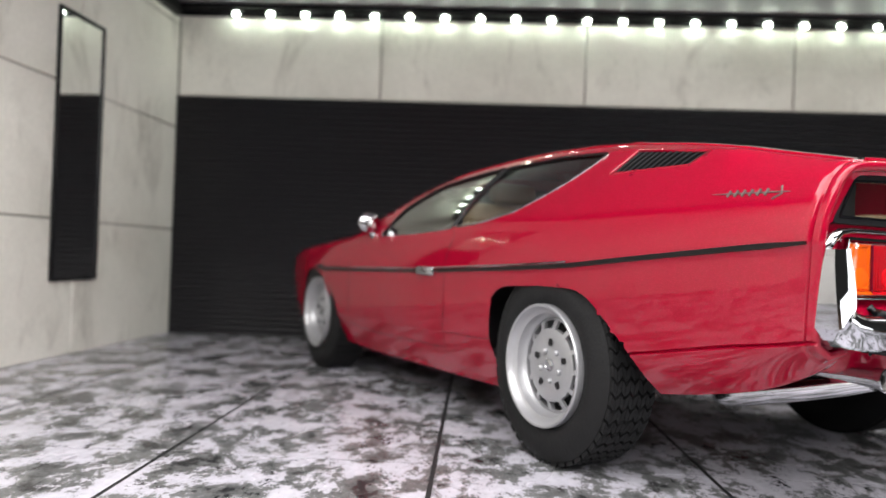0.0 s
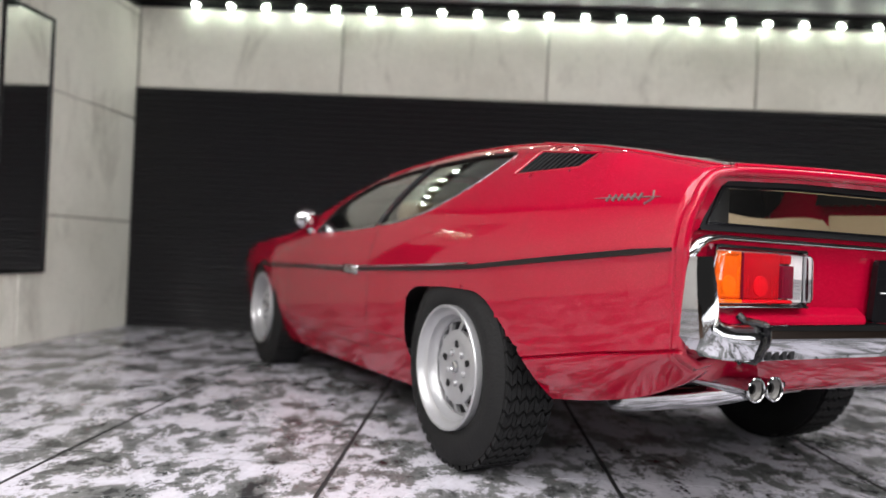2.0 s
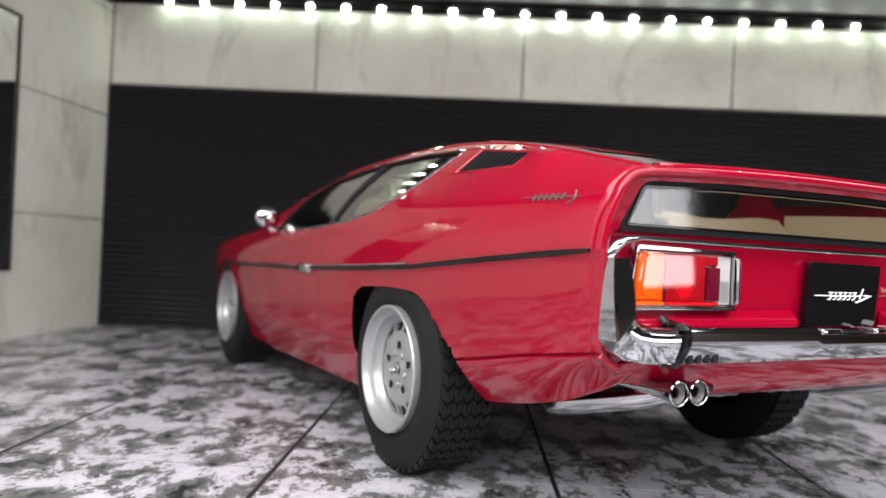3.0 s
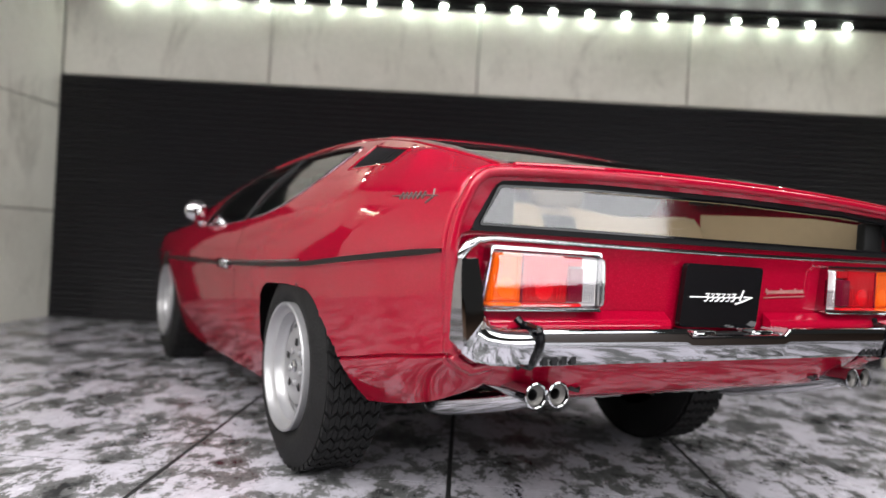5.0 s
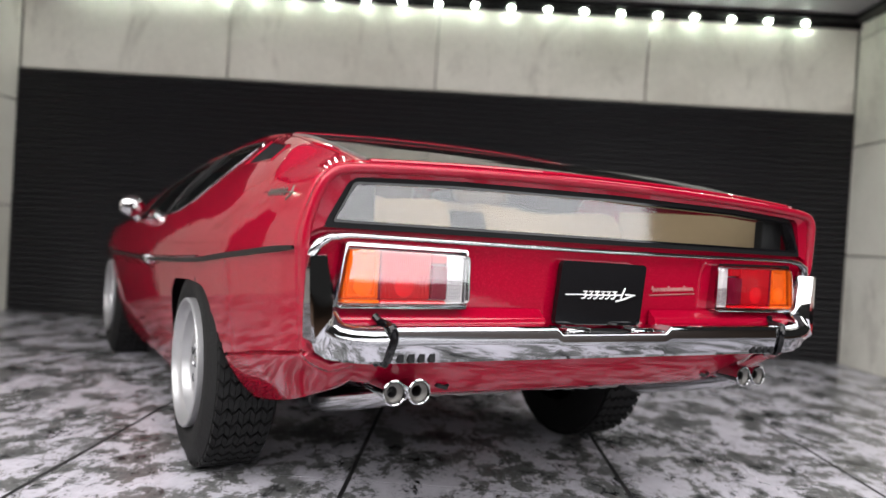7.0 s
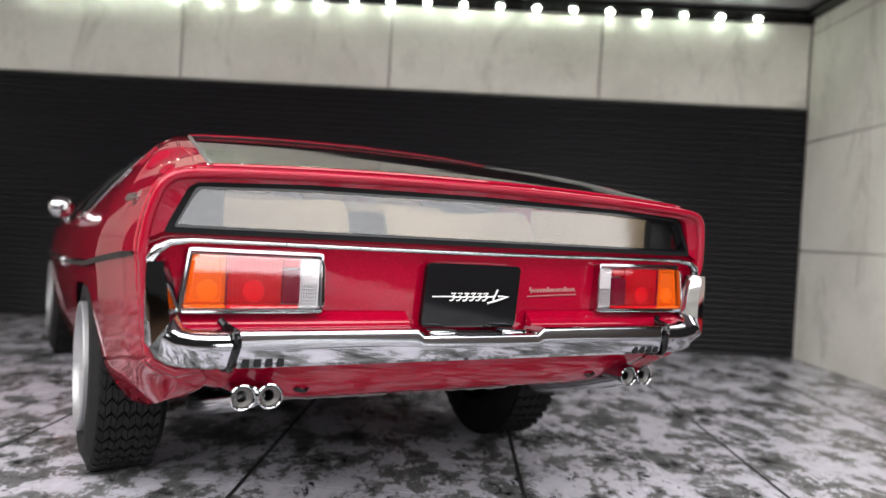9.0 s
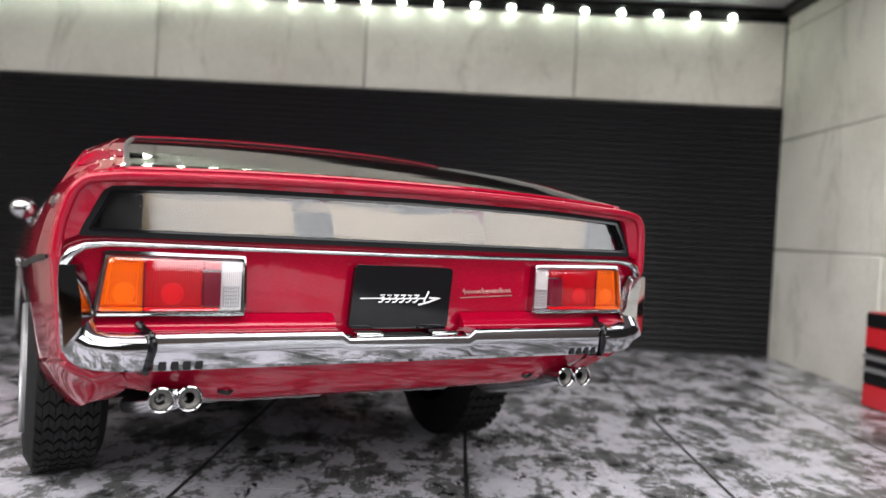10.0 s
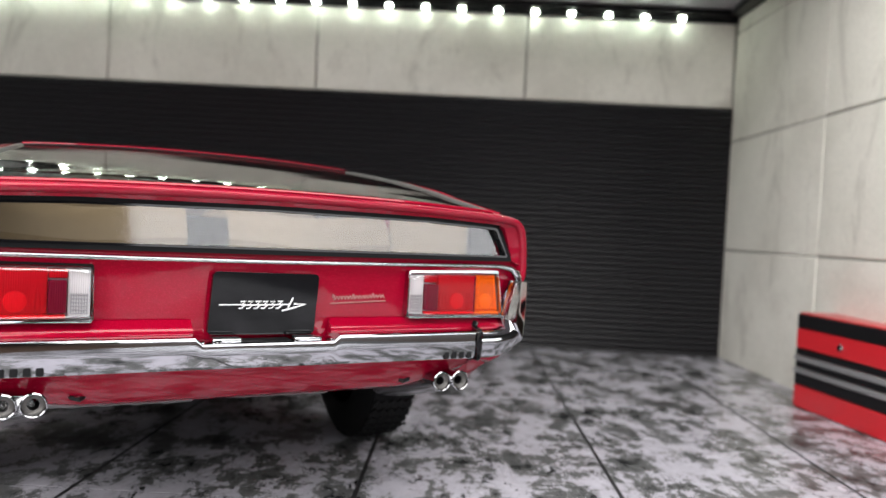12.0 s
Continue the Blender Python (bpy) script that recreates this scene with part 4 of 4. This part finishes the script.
# valance, pipes and silencers
rings = []
for k in range(45):
    x = -0.84 + 1.68 * k / 44
    q = min(1.0, max(0.0, (abs(x) - 0.45) / 0.36))
    low = 0.430 + 0.045 * q * q * (3 - 2 * q)
    back = 0.07 * (abs(x) / 0.79) ** 5
    rings.append([(x, -1.084 + back + 0.105 * t ** 2.4, 0.562 + (low - 0.562) * min(1.0, 1.12 * t)) for t in (0, 0.15, 0.3, 0.45, 0.6, 0.72, 0.82, 0.9, 1.0)])
bm = loft(bmesh.new(), rings, closed=False)
bmesh.ops.recalc_face_normals(bm, faces=bm.faces)
part("valance", bm, PAINT, car)
for side in (-1, 1):
    for x in (0.578, 0.645):
        prof = [(-0.80, 0.020), (-1.02, 0.022), (-1.085, 0.024), (-1.100, 0.031), (-1.106, 0.032), (-1.1078, 0.029), (-1.1065, 0.0272), (-1.103, 0.0262), (-1.098, 0.0258)]
        tip = part("exhaust_tip", turned(bmesh.new(), prof, 24, "Y", (x * side, 0, 0.462)), CHROME, car, "chrome tailpipe")
        part("exhaust_dish", turned(bmesh.new(), [(-1.0995, 0.0259), (-1.096, 0.0235), (-1.0925, 0.0175), (-1.092, 0.0145), (-1.086, 0.0144)], 24, "Y", (x * side, 0, 0.462)), PIPE_MOUTH, tip, "dull grey pipe mouth")
        part("exhaust_bore", turned(bmesh.new(), [(-1.0915, 0.0165), (-1.05, 0.016), (-0.96, 0.014), (-0.96, 0.0)], 20, "Y", (x * side, 0, 0.462)), BLACK, tip)
    bm = tube(bmesh.new(), [(0.612 * side, -1.05, 0.452), (0.617 * side, -0.98, 0.434), (0.625 * side, -0.85, 0.402), (0.628 * side, -0.68, 0.360), (0.625 * side, -0.60, 0.338), (0.62 * side, -0.56, 0.330)], [0.026, 0.033, 0.038, 0.039, 0.036, 0.024], 14, flat=1.5)
    part("silencer_pipe", bm, PIPE, car, "bright metal exhaust pipe")
for x0, x1 in ((-0.56, -0.13), (-0.06, 0.30)):
    n = 5
    pts, rad = [], []
    for k in range(n * 4 + 1):
        pts.append((x0 + (x1 - x0) * k / (n * 4), -0.84, 0.424 - 0.006 * (k / (n * 4))))
        rad.append(0.022 if k in (0, n * 4) else (0.035 if k % 4 == 0 else 0.032))
    part("silencer", tube(bmesh.new(), pts, rad, 16), ALUMINIUM, car, "ribbed bright metal silencer")
for side in (-1, 1):
    part("exhaust_hanger", tube(bmesh.new(), [(0.50 * side, -1.0, 0.47), (0.49 * side, -1.04, 0.462), (0.47 * side, -1.045, 0.456), (0.445 * side, -1.02, 0.47)], 0.006, 6), BLACK, car)


# ---- flanks ----
def on_flank(side, y, z, out=0.0):
    return (side * (side_x(y, z) + out), y, z)


for side in (-1, 1):
    # rubber strip along the shoulder
    bm = bmesh.new()
    ys = [-1.055 + (2.36 + 1.055) * k / 60 for k in range(61)]
    rings = []
    for y in ys:
        z, h = belt_z(y), 0.0085 - 0.0015 * min(1, max(0, y)) - 0.005 * max(0, (-0.95 - y) / 0.125)
        rings.append([on_flank(side, y, z - h, -0.004), on_flank(side, y, z - h * 0.8, 0.006), on_flank(side, y, z + h * 0.8, 0.006), on_flank(side, y, z + h, -0.004)])
    part("rub_strip", loft(bm, rings), STRIP, car, "black rubber strip with a bright edge")
    part("strip_bead", tube(bmesh.new(), [on_flank(side, y, belt_z(y) + 0.013, 0.003) for y in ys if y > -0.2], 0.0032, 6), CHROME, car)
    part("side_vent", slab(bmesh.new(), [(side * 0.920, 2.37, 0.632), (side * 0.920, 2.50, 0.636), (side * 0.920, 2.52, 0.662), (side * 0.920, 2.38, 0.664)], side * 0.012, 0), BLACK, car)
    # door handle
    handle = part("door_handle", boxed((side * 0.932 - 0.014, 0.845, 0.648), (side * 0.932 + 0.014, 1.015, 0.690), 0.010, 3), CHROME, DOORS[side], "chrome door handle")
    part("handle_grip", boxed((side * 0.945 - 0.006, 0.87, 0.668), (side * 0.945 + 0.006, 1.0, 0.684), 0.004, 2), CHROME, DOORS[side])
    # shut lines
    for pts in ([(0.815, 0.325), (0.80, 0.42), (0.775, 0.56), (0.75, 0.68)], [(0.745, 0.712), (0.725, 0.78), (0.718, 0.83), (0.745, 0.862)], [(0.815, 0.325), (1.2, 0.318), (1.7, 0.313), (2.0, 0.33)], [(0.80, 0.398), (0.6, 0.402), (0.41, 0.404)], [(2.0, 0.33), (1.96, 0.5), (1.9, 0.7)]):
        dense = [(a[0] + (b[0] - a[0]) * k / 6, a[1] + (b[1] - a[1]) * k / 6) for a, b in zip(pts, pts[1:]) for k in range(6)] + [pts[-1]]
        part("shut_line", tube(bmesh.new(), [on_flank(side, y, z, -0.001) for y, z in dense], 0.0019, 5), BLACK, car)
    # bright window surrounds
    for poly, last in ((DOOR_GLASS, 13), (REAR_GLASS, 38)):
        part("window_trim", tube(bmesh.new(), [on_flank(side, y, z, 0.001) for y, z in poly[2:last]], 0.0045, 6), CHROME, car, "thin chrome window surround")
        part("window_gasket", tube(bmesh.new(), [on_flank(side, y, z, 0.0) for y, z in poly[last - 1:] + poly[:3]], 0.0055, 6), BLACK, car, "thin black window gasket")
    part("window_seal", tube(bmesh.new(), [on_flank(side, 0.758 + (0.702 - 0.758) * k / 8, 0.87 + 0.275 * k / 8, -0.004) for k in range(9)], 0.012, 6), BLACK, car)
    # louvred outlet
    louvre = part("vent_box", slab(bmesh.new(), [on_flank(side, y, z, -0.035) for y, z in LOUVRE], side * -0.01, 0), BLACK, car, "black louvred air outlet")
    part("vent_rim", tube(bmesh.new(), [on_flank(side, y, z, -0.001) for y, z in LOUVRE + LOUVRE[:1]], 0.005, 6, caps=False), PAINT, louvre)
    for k in range(11):
        u = (k + 0.5) / 11
        lo = (LOUVRE[0][0] + (LOUVRE[3][0] - LOUVRE[0][0]) * u, LOUVRE[0][1] + (LOUVRE[3][1] - LOUVRE[0][1]) * u)
        hi = (LOUVRE[1][0] + (LOUVRE[2][0] - LOUVRE[1][0]) * u, LOUVRE[1][1] + (LOUVRE[2][1] - LOUVRE[1][1]) * u)
        pts = [on_flank(side, lo[0] + (hi[0] - lo[0]) * q / 4, lo[1] + (hi[1] - lo[1]) * q / 4, -0.012) for q in range(5)]
        part("slat", tube(bmesh.new(), pts, 0.0075, 6), BLACK, louvre)
    # flank emblem of plain strokes
    root = part("flank_badge", tube(bmesh.new(), [on_flank(side, -0.745 - 0.25 * k / 10, 0.9335 - 0.004 * k / 10, 0.0015) for k in range(11)], [0.0008, 0.0012, 0.002, 0.0022, 0.0022, 0.0022, 0.0022, 0.0022, 0.0022, 0.002, 0.0008], 6), DULL, car, "dull metal emblem of plain strokes")
    for k in range(6):
        y = -0.80 - 0.024 * k
        part("badge_stroke", tube(bmesh.new(), [on_flank(side, y, 0.923, 0.0), on_flank(side, y - 0.009, 0.940, 0.0)], 0.0050, 5), DULL, root)
    part("badge_tail", tube(bmesh.new(), [on_flank(side, -0.945, 0.912, 0.001), on_flank(side, -0.970, 0.925, 0.001), on_flank(side, -0.965, 0.946, 0.001)], 0.003, 5), DULL, root)
    # door mirror
    bm = bmesh.new()
    bmesh.ops.create_uvsphere(bm, u_segments=24, v_segments=14, radius=1.0)
    for v in bm.verts:
        flat = 0.45 if v.co.y < 0 else 1.0
        v.co = Vector((side * 0.918 + v.co.x * 0.062, 1.671 + v.co.y * 0.055 * flat, 0.912 + v.co.z * 0.058))
    mirror = part("door_mirror", bm, CHROME, car, "round chrome door mirror")
    part("mirror_stalk", tube(bmesh.new(), [(side * 0.865, 1.69, 0.835), (side * 0.885, 1.685, 0.85), (side * 0.905, 1.68, 0.87)], [0.03, 0.018, 0.014], 10), CHROME, mirror)
    bm = bmesh.new()
    bmesh.ops.create_uvsphere(bm, u_segments=16, v_segments=10, radius=1.0)
    for v in bm.verts:
        v.co = Vector((side * 0.80 + v.co.x * 0.05, 1.72 + v.co.y * 0.05, 0.858 + v.co.z * 0.022))
    part("mirror_foot", bm, CHROME, mirror)

# roof: hatch surround, drip rails
def roof_at(y, k, up=0.0):
    q, n_side = half_section(y)
    x, z = q[n_side + k]
    return x, lean(y, z), z + up


for side in (-1, 1):
    ys = [-1.05 + 0.93 * k / 39 for k in range(40)]
    part("hatch_seal", tube(bmesh.new(), [(side * x, y, z) for x, y, z in (roof_at(y, 1, -0.003) for y in ys)], 0.008, 6), SEAL, car, "thin black hatch seal")
    ys = [-1.06 + 2.3 * k / 59 for k in range(60)]
    part("roof_rail", tube(bmesh.new(), [(side * (x + 0.006), y, z) for x, y, z in (roof_at(y, 0, -0.001) for y in ys)], 0.0045, 8), PAINT, car)
for name, y, r, mat in (("roof_lip", -0.112, 0.008, PAINT), ("hatch_seal", -0.126, 0.004, BLACK), ("hatch_sill", -1.068, 0.006, PAINT), ("hatch_seal", -1.052, 0.004, BLACK)):
    q, n_side = half_section(y)
    row = [(x, lean(y, z), z + 0.001) for x, z in q[n_side + 1:]]
    row = [(-x, y, z) for x, y, z in row] + [(x, y, z) for x, y, z in row[-2::-1]]
    part(name, tube(bmesh.new(), row, r, 8), mat, car, "thin black hatch seal" if mat is BLACK else "")

# ---- pieces of the walls and the floor ----
def wall_panels():
    reach = (0.0, 1.53, 3.275, 5.02, 6.765, 8.51)
    for root, xs in ((wall_left, reach), (wall_right, [SHORT - v for v in reach[2::-1]])):
        panels(root, xs, ROWS_Z)
    panels(wall_back, [X1 - v for v in (4.61, 2.89, 1.145, -0.605, -2.37)], (2.06, 2.95))


def floor_boards():
    lines = [0.145 + 0.965 * k for k in range(-3, 6)]
    ends = (-0.78, 0.45, 2.99, 6.84)
    for a, b in zip(lines, lines[1:]):
        for c, d in zip(ends, ends[1:]):
            part("board", boxed((a + 0.0085, c + 0.0035, -0.03), (b - 0.0085, d - 0.0035, 0.0)), FLOOR, floor_base)


wall_panels()
floor_boards()
